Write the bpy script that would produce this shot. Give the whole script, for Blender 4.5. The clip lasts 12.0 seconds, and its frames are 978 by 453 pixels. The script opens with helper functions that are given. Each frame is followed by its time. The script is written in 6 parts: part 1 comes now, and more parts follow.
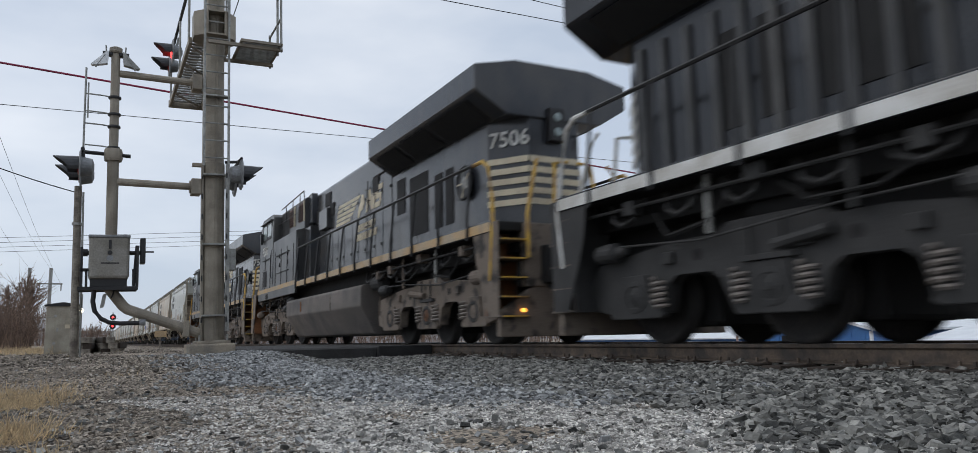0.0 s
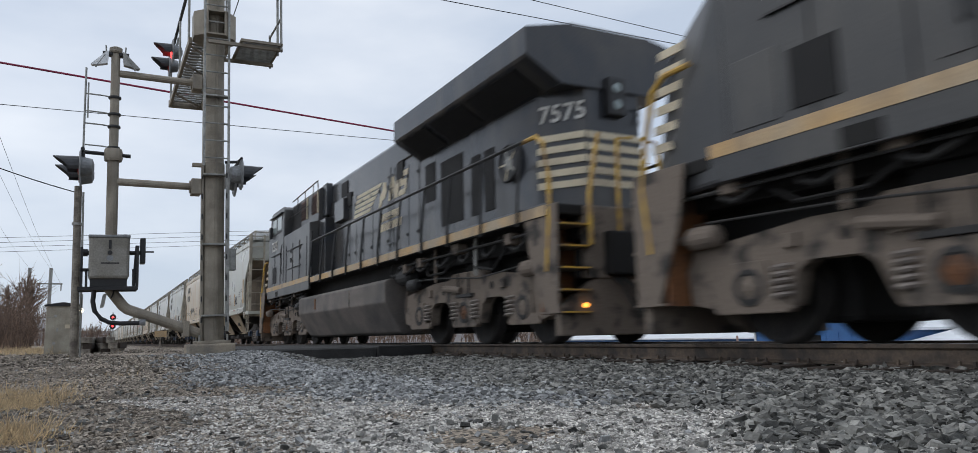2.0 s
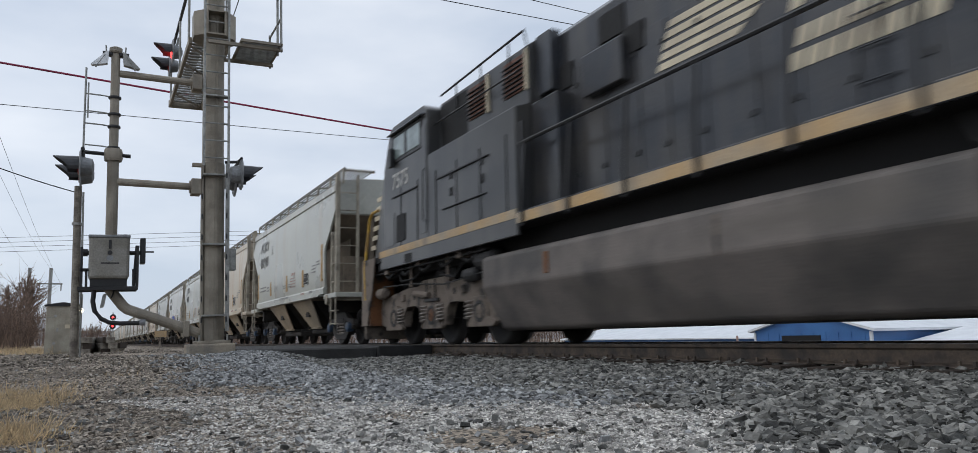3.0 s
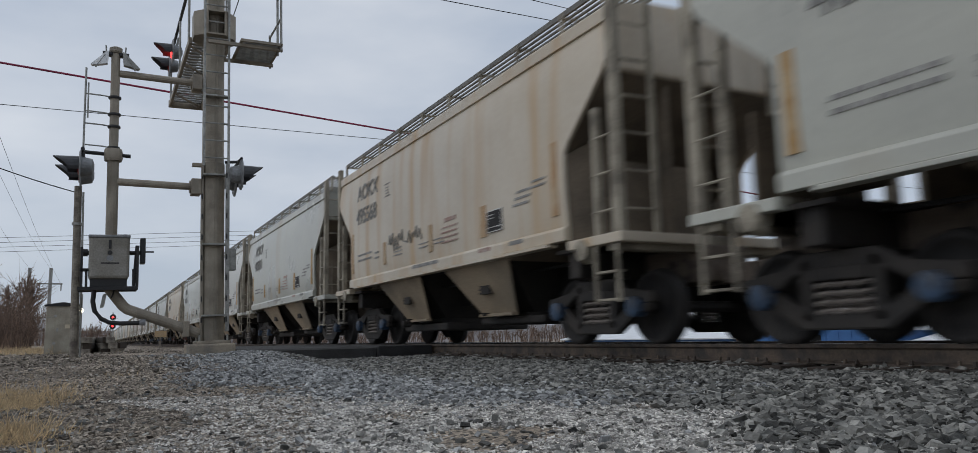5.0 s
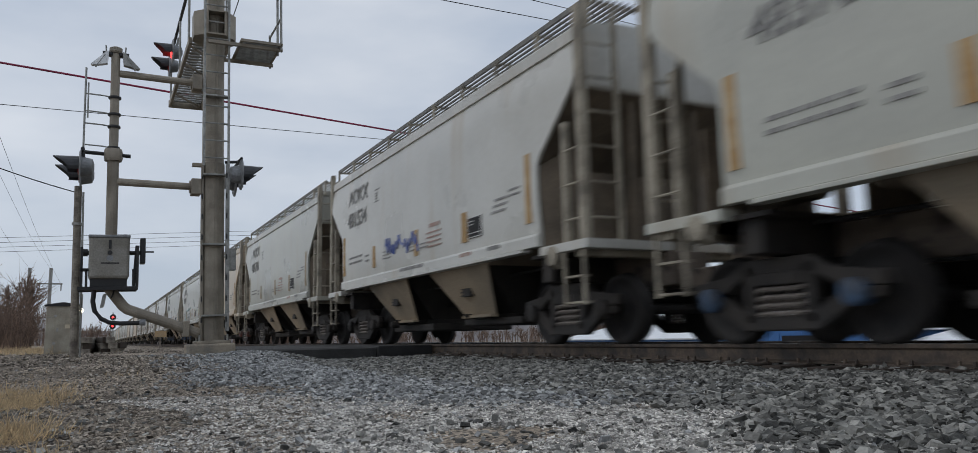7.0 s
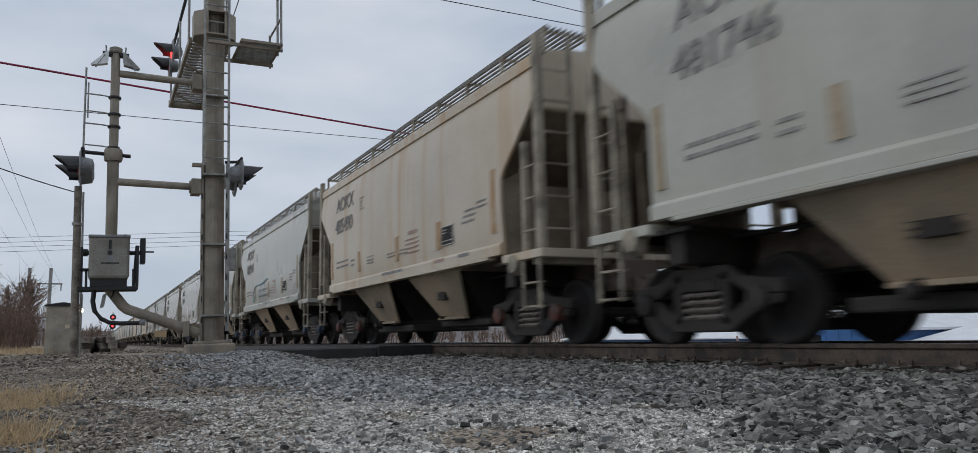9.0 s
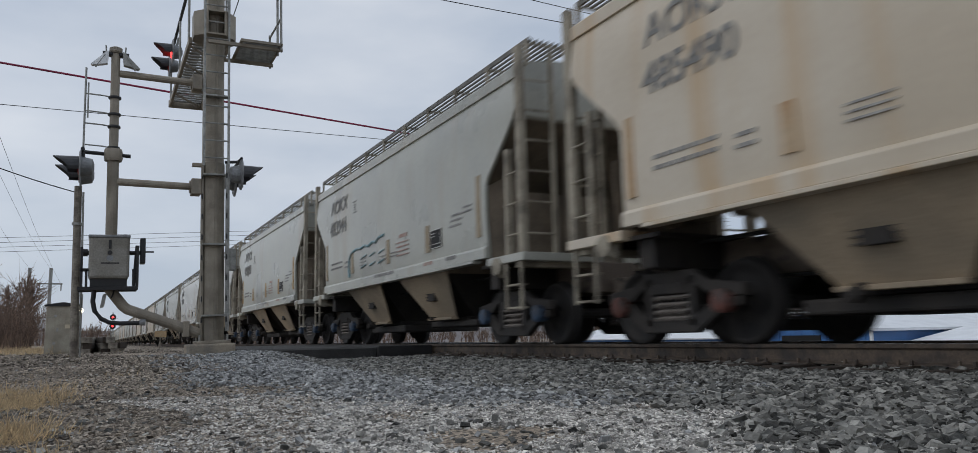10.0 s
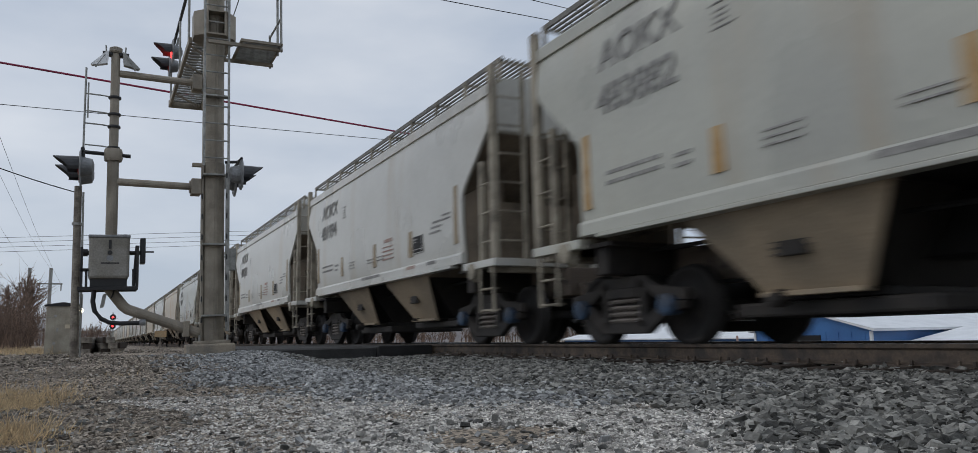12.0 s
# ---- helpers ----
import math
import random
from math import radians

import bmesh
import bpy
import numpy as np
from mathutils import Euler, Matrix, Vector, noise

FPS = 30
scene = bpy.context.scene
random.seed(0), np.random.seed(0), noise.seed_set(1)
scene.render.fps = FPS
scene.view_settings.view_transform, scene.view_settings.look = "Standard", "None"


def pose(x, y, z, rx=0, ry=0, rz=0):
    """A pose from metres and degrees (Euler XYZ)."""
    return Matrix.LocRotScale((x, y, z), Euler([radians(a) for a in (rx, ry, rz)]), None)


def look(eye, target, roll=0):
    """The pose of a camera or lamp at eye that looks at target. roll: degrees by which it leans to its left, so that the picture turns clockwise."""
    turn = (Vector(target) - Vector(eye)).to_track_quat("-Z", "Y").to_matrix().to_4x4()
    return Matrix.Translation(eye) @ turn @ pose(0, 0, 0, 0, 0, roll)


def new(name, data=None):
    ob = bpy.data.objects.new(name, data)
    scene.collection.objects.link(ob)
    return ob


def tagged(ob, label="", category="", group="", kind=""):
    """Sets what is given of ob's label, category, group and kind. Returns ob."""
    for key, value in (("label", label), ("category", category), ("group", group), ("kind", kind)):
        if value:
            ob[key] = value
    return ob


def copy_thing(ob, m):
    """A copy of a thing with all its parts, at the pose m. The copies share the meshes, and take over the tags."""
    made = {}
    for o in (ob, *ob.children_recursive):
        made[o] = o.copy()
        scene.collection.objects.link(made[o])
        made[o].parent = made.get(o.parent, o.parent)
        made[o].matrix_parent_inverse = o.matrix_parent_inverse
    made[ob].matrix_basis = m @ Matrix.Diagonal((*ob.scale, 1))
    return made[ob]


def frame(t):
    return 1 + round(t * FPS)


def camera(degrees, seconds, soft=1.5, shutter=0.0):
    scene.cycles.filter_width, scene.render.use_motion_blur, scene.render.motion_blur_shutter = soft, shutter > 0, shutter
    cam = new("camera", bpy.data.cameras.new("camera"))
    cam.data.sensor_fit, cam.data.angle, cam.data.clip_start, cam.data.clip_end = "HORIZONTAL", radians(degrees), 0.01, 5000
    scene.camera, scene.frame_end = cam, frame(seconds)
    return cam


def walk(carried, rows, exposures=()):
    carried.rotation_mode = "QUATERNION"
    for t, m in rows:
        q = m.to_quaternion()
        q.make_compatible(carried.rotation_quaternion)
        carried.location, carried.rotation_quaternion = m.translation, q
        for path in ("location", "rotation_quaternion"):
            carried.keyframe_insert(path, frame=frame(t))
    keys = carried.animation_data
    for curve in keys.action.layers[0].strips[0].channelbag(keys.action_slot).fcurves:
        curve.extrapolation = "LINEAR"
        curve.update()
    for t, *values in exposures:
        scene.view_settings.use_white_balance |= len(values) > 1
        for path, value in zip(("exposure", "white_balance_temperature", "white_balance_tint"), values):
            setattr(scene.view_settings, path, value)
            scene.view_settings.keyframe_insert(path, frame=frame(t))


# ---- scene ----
cam = camera(66.1, 12.0, soft=0.55, shutter=0.38)
EYE = (0.0, 0.0, 0.138)
AIM = look(EYE, (10 * math.sin(0.4811) * math.cos(0.1449), 10 * math.cos(0.4811) * math.cos(0.1449), 0.138 + 10 * math.sin(0.1449)), -1.18)
walk(cam, [(0.0, AIM), (12.0, AIM)], [(0.0, -0.01), (2.0, 0.06), (3.0, 0.04), (5.0, -0.33), (5.5, -0.22), (6.0, -0.27), (12.0, -0.28)])

# ---- light: an overcast sky with a faint wide sun ----
world = bpy.data.worlds.new("overcast_sky")
scene.world = world
world.use_nodes = True
wn, wl = world.node_tree.nodes, world.node_tree.links
wn.clear()
w_out, w_bg = wn.new("ShaderNodeOutputWorld"), wn.new("ShaderNodeBackground")
w_sky, w_mix = wn.new("ShaderNodeTexSky"), wn.new("ShaderNodeMixRGB")
w_sky.sky_type, w_sky.sun_disc = "NISHITA", False
w_sky.sun_elevation, w_sky.sun_rotation = radians(42), radians(-60)
w_co, w_map, w_noise, w_ramp = wn.new("ShaderNodeTexCoord"), wn.new("ShaderNodeMapping"), wn.new("ShaderNodeTexNoise"), wn.new("ShaderNodeValToRGB")
w_map.inputs["Scale"].default_value = (1.6, 1.6, 4.5)
w_noise.inputs["Scale"].default_value, w_noise.inputs["Detail"].default_value, w_noise.inputs["Roughness"].default_value = 1.3, 5, 0.5
w_ramp.color_ramp.elements[0].position, w_ramp.color_ramp.elements[0].color = 0.36, (5.9, 6.75, 8.1, 1)
w_ramp.color_ramp.elements[1].position, w_ramp.color_ramp.elements[1].color = 0.66, (9.0, 9.5, 10.3, 1)
w_mix.inputs[0].default_value = 0.86
w_bg.inputs["Strength"].default_value = 0.098
wl.new(w_co.outputs["Generated"], w_map.inputs["Vector"])
wl.new(w_map.outputs["Vector"], w_noise.inputs["Vector"])
wl.new(w_noise.outputs["Fac"], w_ramp.inputs["Fac"])
wl.new(w_sky.outputs["Color"], w_mix.inputs[1])
wl.new(w_ramp.outputs["Color"], w_mix.inputs[2])
wl.new(w_mix.outputs["Color"], w_bg.inputs["Color"])
wl.new(w_bg.outputs["Background"], w_out.inputs["Surface"])
sun = new("sun", bpy.data.lights.new("sun", "SUN"))
sun.data.energy, sun.data.angle, sun.data.color = 0.5, radians(40), (1.0, 0.96, 0.9)
sun.matrix_world = look((-34, 34, 40), (0, 12, 0))


# ---- materials ----
def material(name, base, rough=0.6, metal=0.0, dark=None, scale=3.0, fine=40.0, amount=0.5, bump=0.1, bump_scale=60.0, random_hue=0.0, streak=None, streak_scale=(1, 2.2, 0.25), streak_at=(0.52, 0.72), island=False, glow=0.0, glow_color=None, coords="Object", grain_mix=0.45):
    """A two-scale mottled surface: base colour, broad stains towards dark, fine grain, bump, and streaks where wanted."""
    m = bpy.data.materials.new(name)
    m.use_nodes = True
    n, l = m.node_tree.nodes, m.node_tree.links
    b = n["Principled BSDF"]
    b.inputs["Roughness"].default_value, b.inputs["Metallic"].default_value = rough, metal
    dark = dark or tuple(c * 0.6 for c in base)
    co = n.new("ShaderNodeTexCoord")
    broad, grain = n.new("ShaderNodeTexNoise"), n.new("ShaderNodeTexNoise")
    broad.inputs["Scale"].default_value, broad.inputs["Detail"].default_value = scale, 6
    grain.inputs["Scale"].default_value, grain.inputs["Detail"].default_value = fine, 4
    for t in (broad, grain):
        l.new(co.outputs[coords], t.inputs["Vector"])
    ramp = n.new("ShaderNodeValToRGB")
    ramp.color_ramp.elements[0].position, ramp.color_ramp.elements[0].color = 0.35, (*dark, 1)
    ramp.color_ramp.elements[1].position, ramp.color_ramp.elements[1].color = 0.35 + 0.35 * (1.3 - amount), (*base, 1)
    l.new(broad.outputs["Fac"], ramp.inputs["Fac"])
    col = ramp.outputs["Color"]
    g = n.new("ShaderNodeMixRGB")
    g.blend_type, g.inputs[0].default_value = "OVERLAY", grain_mix
    l.new(col, g.inputs[1])
    l.new(grain.outputs["Fac"], g.inputs[2])
    col = g.outputs["Color"]
    if streak:
        sm, sn, sr, mx = n.new("ShaderNodeMapping"), n.new("ShaderNodeTexNoise"), n.new("ShaderNodeValToRGB"), n.new("ShaderNodeMixRGB")
        oi = n.new("ShaderNodeObjectInfo")
        ad = n.new("ShaderNodeVectorMath")
        sm.inputs["Scale"].default_value = streak_scale
        sn.inputs["Scale"].default_value, sn.inputs["Detail"].default_value = 1.0, 5
        sr.color_ramp.elements[0].position, sr.color_ramp.elements[1].position = streak_at
        mul = n.new("ShaderNodeMath")
        mul.operation, mul.inputs[1].default_value = "MULTIPLY", 37.0
        l.new(oi.outputs["Random"], mul.inputs[0])
        l.new(co.outputs[coords], sm.inputs["Vector"])
        l.new(sm.outputs["Vector"], ad.inputs[0])
        l.new(mul.outputs[0], ad.inputs[1])
        l.new(ad.outputs[0], sn.inputs["Vector"])
        l.new(sn.outputs["Fac"], sr.inputs["Fac"])
        l.new(sr.outputs["Color"], mx.inputs[0])
        l.new(col, mx.inputs[1])
        mx.inputs[2].default_value = (*streak, 1)
        col = mx.outputs["Color"]
    if random_hue:
        hs = n.new("ShaderNodeHueSaturation")
        if island:
            src = n.new("ShaderNodeNewGeometry").outputs["Random Per Island"]
        else:
            src = n.new("ShaderNodeObjectInfo").outputs["Random"]
        mr = n.new("ShaderNodeMapRange")
        mr.inputs["To Min"].default_value, mr.inputs["To Max"].default_value = 1 - random_hue, 1 + random_hue
        l.new(src, mr.inputs["Value"])
        l.new(mr.outputs["Result"], hs.inputs["Value"])
        l.new(col, hs.inputs["Color"])
        col = hs.outputs["Color"]
    l.new(col, b.inputs["Base Color"])
    rr = n.new("ShaderNodeMapRange")
    rr.inputs["To Min"].default_value, rr.inputs["To Max"].default_value = max(0.05, rough - 0.12), min(1, rough + 0.12)
    l.new(broad.outputs["Fac"], rr.inputs["Value"])
    l.new(rr.outputs["Result"], b.inputs["Roughness"])
    if bump:
        bn, bt = n.new("ShaderNodeBump"), n.new("ShaderNodeTexNoise")
        bt.inputs["Scale"].default_value, bt.inputs["Detail"].default_value = bump_scale, 5
        bn.inputs["Strength"].default_value, bn.inputs["Distance"].default_value = bump, 0.02
        l.new(co.outputs[coords], bt.inputs["Vector"])
        l.new(bt.outputs["Fac"], bn.inputs["Height"])
        l.new(bn.outputs["Normal"], b.inputs["Normal"])
    if glow:
        b.inputs["Emission Color"].default_value, b.inputs["Emission Strength"].default_value = (*(glow_color or base), 1), glow
    return m


M = {
    "black": material("loco_black_paint", (0.036, 0.039, 0.046), 0.21, dark=(0.058, 0.055, 0.053), scale=1.2, amount=0.7, bump=0.03, streak=(0.085, 0.078, 0.07), streak_scale=(0.8, 2.5, 0.35), streak_at=(0.5, 0.85)),
    "cabgrey": material("dusty_faded_black_paint", (0.042, 0.043, 0.046), 0.36, dark=(0.062, 0.06, 0.057), scale=0.9, amount=0.7, bump=0.06, bump_scale=3, streak=(0.1, 0.092, 0.082), streak_scale=(0.8, 1.2, 0.5), streak_at=(0.5, 0.85)),
    "blackclean": material("clean_black_paint", (0.014, 0.016, 0.021), 0.2, scale=1.5, bump=0.02),
    "grime": material("grimy_underframe", (0.185, 0.15, 0.122), 0.85, dark=(0.045, 0.04, 0.036), scale=3.5, amount=0.95, bump=0.25),
    "tank": material("dusty_fuel_tank", (0.19, 0.165, 0.148), 0.7, dark=(0.085, 0.078, 0.074), scale=1.2, amount=0.6, bump=0.06, streak=(0.13, 0.115, 0.1), streak_scale=(1, 0.3, 1.5)),
    # Near-black: painted shade under the train and in openings; also black hoses.
    "dark": material("black_metal_and_shade", (0.009, 0.0085, 0.0085), 0.8, scale=3, bump=0.1),
    "louvre": material("dark_louvre", (0.006, 0.006, 0.007), 0.75, scale=6, bump=0.3, bump_scale=90),
    "gold": material("faded_gold_stripe", (0.55, 0.36, 0.17), 0.6, dark=(0.42, 0.34, 0.24), scale=1.5, bump=0.03, streak=(0.25, 0.2, 0.15)),
    "cream": material("cream_stripe", (0.68, 0.6, 0.44), 0.6, dark=(0.5, 0.43, 0.32), scale=2, bump=0.02),
    "white": material("white_marking", (0.72, 0.72, 0.7), 0.6, dark=(0.5, 0.48, 0.44), scale=3, bump=0.0),
    "yellow": material("yellow_handrail", (0.62, 0.38, 0.05), 0.5, dark=(0.36, 0.22, 0.08), scale=5, bump=0.05),
    "rail_black": material("black_handrail", (0.02, 0.02, 0.022), 0.5, scale=4, bump=0.02),
    "wheel": material("wheel_steel", (0.032, 0.028, 0.026), 0.75, dark=(0.014, 0.013, 0.013), scale=5, bump=0.1),
    "tread": material("bright_tread", (0.45, 0.44, 0.42), 0.3, 1.0, scale=8, bump=0.0),
    "spring": material("coil_spring", (0.27, 0.235, 0.21), 0.7, scale=8, bump=0.1),
    "hop": material("grey_car_paint", (0.5, 0.5, 0.438), 0.29, grain_mix=0.12, dark=(0.4, 0.4, 0.36), scale=0.5, fine=14, amount=0.5, bump=0.09, bump_scale=1.6, streak=(0.42, 0.37, 0.29), streak_scale=(0.6, 1.4, 0.22), streak_at=(0.55, 0.8)),
    "hop_rust": material("beige_rusty_car_paint", (0.63, 0.56, 0.455), 0.38, grain_mix=0.12, dark=(0.54, 0.46, 0.35), scale=0.5, fine=14, amount=0.6, bump=0.09, bump_scale=1.6, streak=(0.52, 0.35, 0.18), streak_scale=(0.6, 2.3, 0.16), streak_at=(0.5, 0.72)),
    "hop_white": material("pale_car_paint", (0.63, 0.62, 0.575), 0.29, grain_mix=0.12, dark=(0.52, 0.51, 0.465), scale=0.5, fine=14, amount=0.5, bump=0.09, bump_scale=1.6, streak=(0.5, 0.44, 0.35), streak_scale=(0.6, 1.4, 0.2), streak_at=(0.55, 0.8)),
    # Bay core: the shade behind the aprons is put into the colour.
    "bayshade": material("bay_steel_painted_shade", (0.05, 0.045, 0.04), 0.85, scale=2, bump=0.05),
    # End-cavity steel: darker than the car paint, with its shade painted in.
    "slope": material("shade_dark_slope_sheet", (0.2, 0.16, 0.118), 0.85, dark=(0.11, 0.09, 0.068), scale=1.5, bump=0.05),
    "truckdark": material("greasy_truck_casting", (0.046, 0.039, 0.034), 0.75, dark=(0.02, 0.018, 0.017), scale=3, bump=0.2),
    "blackgrime": material("oily_black_running_gear", (0.035, 0.034, 0.034), 0.7, dark=(0.018, 0.018, 0.018), scale=3, bump=0.2),
    "brown": material("brown_louvre", (0.14, 0.06, 0.04), 0.7, scale=5, bump=0.05),
    "mark_small": material("faded_data_lettering", (0.24, 0.235, 0.225), 0.7, dark=(0.38, 0.37, 0.35), scale=9, amount=0.8, bump=0.0),
    "bay": material("dusty_hopper_bay", (0.4, 0.315, 0.22), 0.8, dark=(0.26, 0.215, 0.16), scale=1.2, amount=0.6, bump=0.05),
    "frame_beige": material("dusty_end_frame", (0.37, 0.33, 0.26), 0.75, dark=(0.16, 0.14, 0.11), scale=2.5, amount=0.7, bump=0.08),
    "mark": material("dark_lettering", (0.19, 0.188, 0.182), 0.7, scale=8, dark=(0.26, 0.255, 0.245), amount=0.8, bump=0.0),
    "mark_red": material("faded_red_lettering", (0.4, 0.24, 0.2), 0.7, scale=8, dark=(0.45, 0.36, 0.31), bump=0.0),
    "dirtstone": material("dirty_gravel_stone", (0.37, 0.325, 0.27), 0.95, dark=(0.075, 0.06, 0.048), scale=12, bump=0.2, random_hue=0.7, island=True),
    "rust_faint": material("faint_rust_stain", (0.46, 0.29, 0.16), 0.8, dark=(0.5, 0.38, 0.25), scale=3, bump=0.05),
    "rust_dull": material("dull_primer_patch", (0.36, 0.29, 0.2), 0.85, dark=(0.42, 0.35, 0.26), scale=4, bump=0.08),
    "rust": material("rust_patch", (0.42, 0.26, 0.11), 0.85, dark=(0.5, 0.36, 0.2), scale=5, bump=0.1),
    "spray": material("blue_spray_paint", (0.2, 0.38, 0.44), 0.6, dark=(0.36, 0.43, 0.44), scale=5, bump=0.0),
    "steel": material("weathered_steel_rail", (0.115, 0.086, 0.064), 0.75, 0.0, dark=(0.045, 0.037, 0.033), scale=6, bump=0.15),
    "mast": material("weathered_galvanised_mast", (0.35, 0.31, 0.25), 0.6, 0.15, dark=(0.22, 0.19, 0.15), scale=3, fine=80, bump=0.05, streak=(0.2, 0.18, 0.15), streak_scale=(3, 3, 0.4)),
    "walkgrate": material("dull_roof_walk_steel", (0.2, 0.195, 0.18), 0.6, 0.2, scale=6, bump=0.05),
    "galv": material("galvanised_steel", (0.36, 0.36, 0.34), 0.5, 0.4, scale=8, bump=0.05),
    "signal_black": material("signal_black", (0.02, 0.02, 0.022), 0.5, scale=5, bump=0.03),
    "hood_grey": material("dull_black_lamp_hood", (0.045, 0.047, 0.053), 0.45, scale=5, bump=0.03),
    "signal_grey": material("signal_grey_back", (0.27, 0.28, 0.29), 0.55, scale=6, bump=0.05),
    "lens": material("red_lens", (0.25, 0.02, 0.015), 0.15, scale=5, bump=0.0),
    "red_glow": material("lit_red_lens", (0.6, 0.02, 0.02), 0.3, scale=5, bump=0.0, glow=6.0, glow_color=(1.0, 0.03, 0.03)),
    "amber": material("lit_amber_lens", (0.8, 0.35, 0.05), 0.3, scale=5, bump=0.0, glow=3.0, glow_color=(1.0, 0.4, 0.06)),
    "rustdark": material("rusty_stepwell", (0.2, 0.085, 0.035), 0.9, dark=(0.05, 0.04, 0.035), scale=2.5, amount=0.9, bump=0.2),
    "lamp_glow": material("lit_white_lamp", (0.9, 0.88, 0.8), 0.3, scale=5, bump=0.0, glow=8.0, glow_color=(1.0, 0.9, 0.7)),
    "box": material("dull_aluminium_case", (0.31, 0.295, 0.265), 0.5, 0.3, dark=(0.21, 0.195, 0.165), scale=3, bump=0.04),
    "concrete": material("weathered_concrete", (0.4, 0.34, 0.26), 0.9, dark=(0.22, 0.2, 0.17), scale=3, bump=0.3),
    "asphalt": material("old_asphalt", (0.06, 0.06, 0.06), 0.9, dark=(0.035, 0.035, 0.035), scale=2, bump=0.5, bump_scale=150),
    "rubber": material("black_crossing_panel", (0.03, 0.03, 0.031), 0.8, scale=4, bump=0.3),
    "wood": material("grey_weathered_wood", (0.32, 0.29, 0.24), 0.9, dark=(0.12, 0.1, 0.085), scale=5, bump=0.4, bump_scale=40),
    "hut": material("faded_hut_metal", (0.4, 0.37, 0.3), 0.6, dark=(0.27, 0.24, 0.19), scale=2, bump=0.04, streak=(0.28, 0.21, 0.15), streak_scale=(2, 2, 0.3)),
    "roof_white": material("white_metal_roof", (0.78, 0.8, 0.82), 0.5, scale=1, dark=(0.68, 0.7, 0.72), bump=0.03),
    "blue": material("blue_metal_siding", (0.05, 0.17, 0.42), 0.5, dark=(0.04, 0.13, 0.34), scale=0.8, bump=0.05),
    "bluestone": material("blue_grey_stone", (0.33, 0.333, 0.328), 0.9, dark=(0.12, 0.125, 0.13), scale=9, amount=0.8, bump=0.3, bump_scale=90, random_hue=0.6, island=True),
    "stone": material("ballast_stone", (0.205, 0.2, 0.182), 0.72, dark=(0.07, 0.071, 0.066), scale=9, amount=0.8, bump=0.4, bump_scale=90, random_hue=0.85, island=True),
    "gravel": material("pale_gravel", (0.58, 0.555, 0.515), 0.9, dark=(0.24, 0.225, 0.205), scale=14, amount=0.7, bump=0.2, bump_scale=150, random_hue=0.6, island=True),
    "tie": material("creosoted_tie", (0.06, 0.045, 0.035), 0.9, scale=5, bump=0.4),
    "grass": material("dead_grass", (0.62, 0.47, 0.28), 0.9, dark=(0.36, 0.26, 0.15), scale=4, bump=0.0, random_hue=0.35, island=True),
    "twig": material("bare_brush", (0.2, 0.135, 0.1), 0.9, scale=2, bump=0.0, random_hue=0.35, island=True),
    "hill": material("far_woodland", (0.2, 0.18, 0.175), 1.0, dark=(0.13, 0.12, 0.12), scale=0.05, fine=0.8, bump=0.0),
    "cap_blue": material("blue_bearing_cap", (0.05, 0.095, 0.17), 0.5, dark=(0.035, 0.045, 0.065), scale=6, bump=0.05),
    "cap_red": material("red_bearing_cap", (0.17, 0.06, 0.045), 0.6, dark=(0.06, 0.04, 0.035), scale=6, bump=0.05),
    "spray_blue": material("faded_blue_spray", (0.09, 0.14, 0.42), 0.6, dark=(0.28, 0.3, 0.42), scale=5, bump=0.0),
    "wire": material("black_cable", (0.03, 0.03, 0.033), 0.6, scale=3, bump=0.0),
    "redwire": material("dull_red_cable", (0.32, 0.03, 0.085), 0.6, scale=3, bump=0.0),
    "glass": material("cab_window_glass", (0.35, 0.42, 0.42), 0.08, scale=2, bump=0.0),
}


# ---- mesh helpers ----
def link(name, bm, mat, parent=None, label="", smooth=False):
    me = bpy.data.meshes.new(name)
    bmesh.ops.recalc_face_normals(bm, faces=bm.faces)
    bm.to_mesh(me)
    bm.free()
    me.materials.append(M[mat] if isinstance(mat, str) else mat)
    if smooth:
        me.polygons.foreach_set("use_smooth", [True] * len(me.polygons))
    ob = new(name, me)
    if parent:
        ob.parent = parent
    if label:
        tagged(ob, label)
    return ob


part = link


def box(x0, x1, y0, y1, z0, z1, bevel=0.0, bm=None):
    bm = bm or bmesh.new()
    m = Matrix.Translation(((x0 + x1) / 2, (y0 + y1) / 2, (z0 + z1) / 2)) @ Matrix.Diagonal((x1 - x0, y1 - y0, z1 - z0, 1))
    made = bmesh.ops.create_cube(bm, size=1, matrix=m)["verts"]
    if bevel:
        edges = list({e for v in made for e in v.link_edges})
        bmesh.ops.bevel(bm, geom=edges, offset=bevel, segments=2, affect="EDGES", profile=0.5)
    return bm


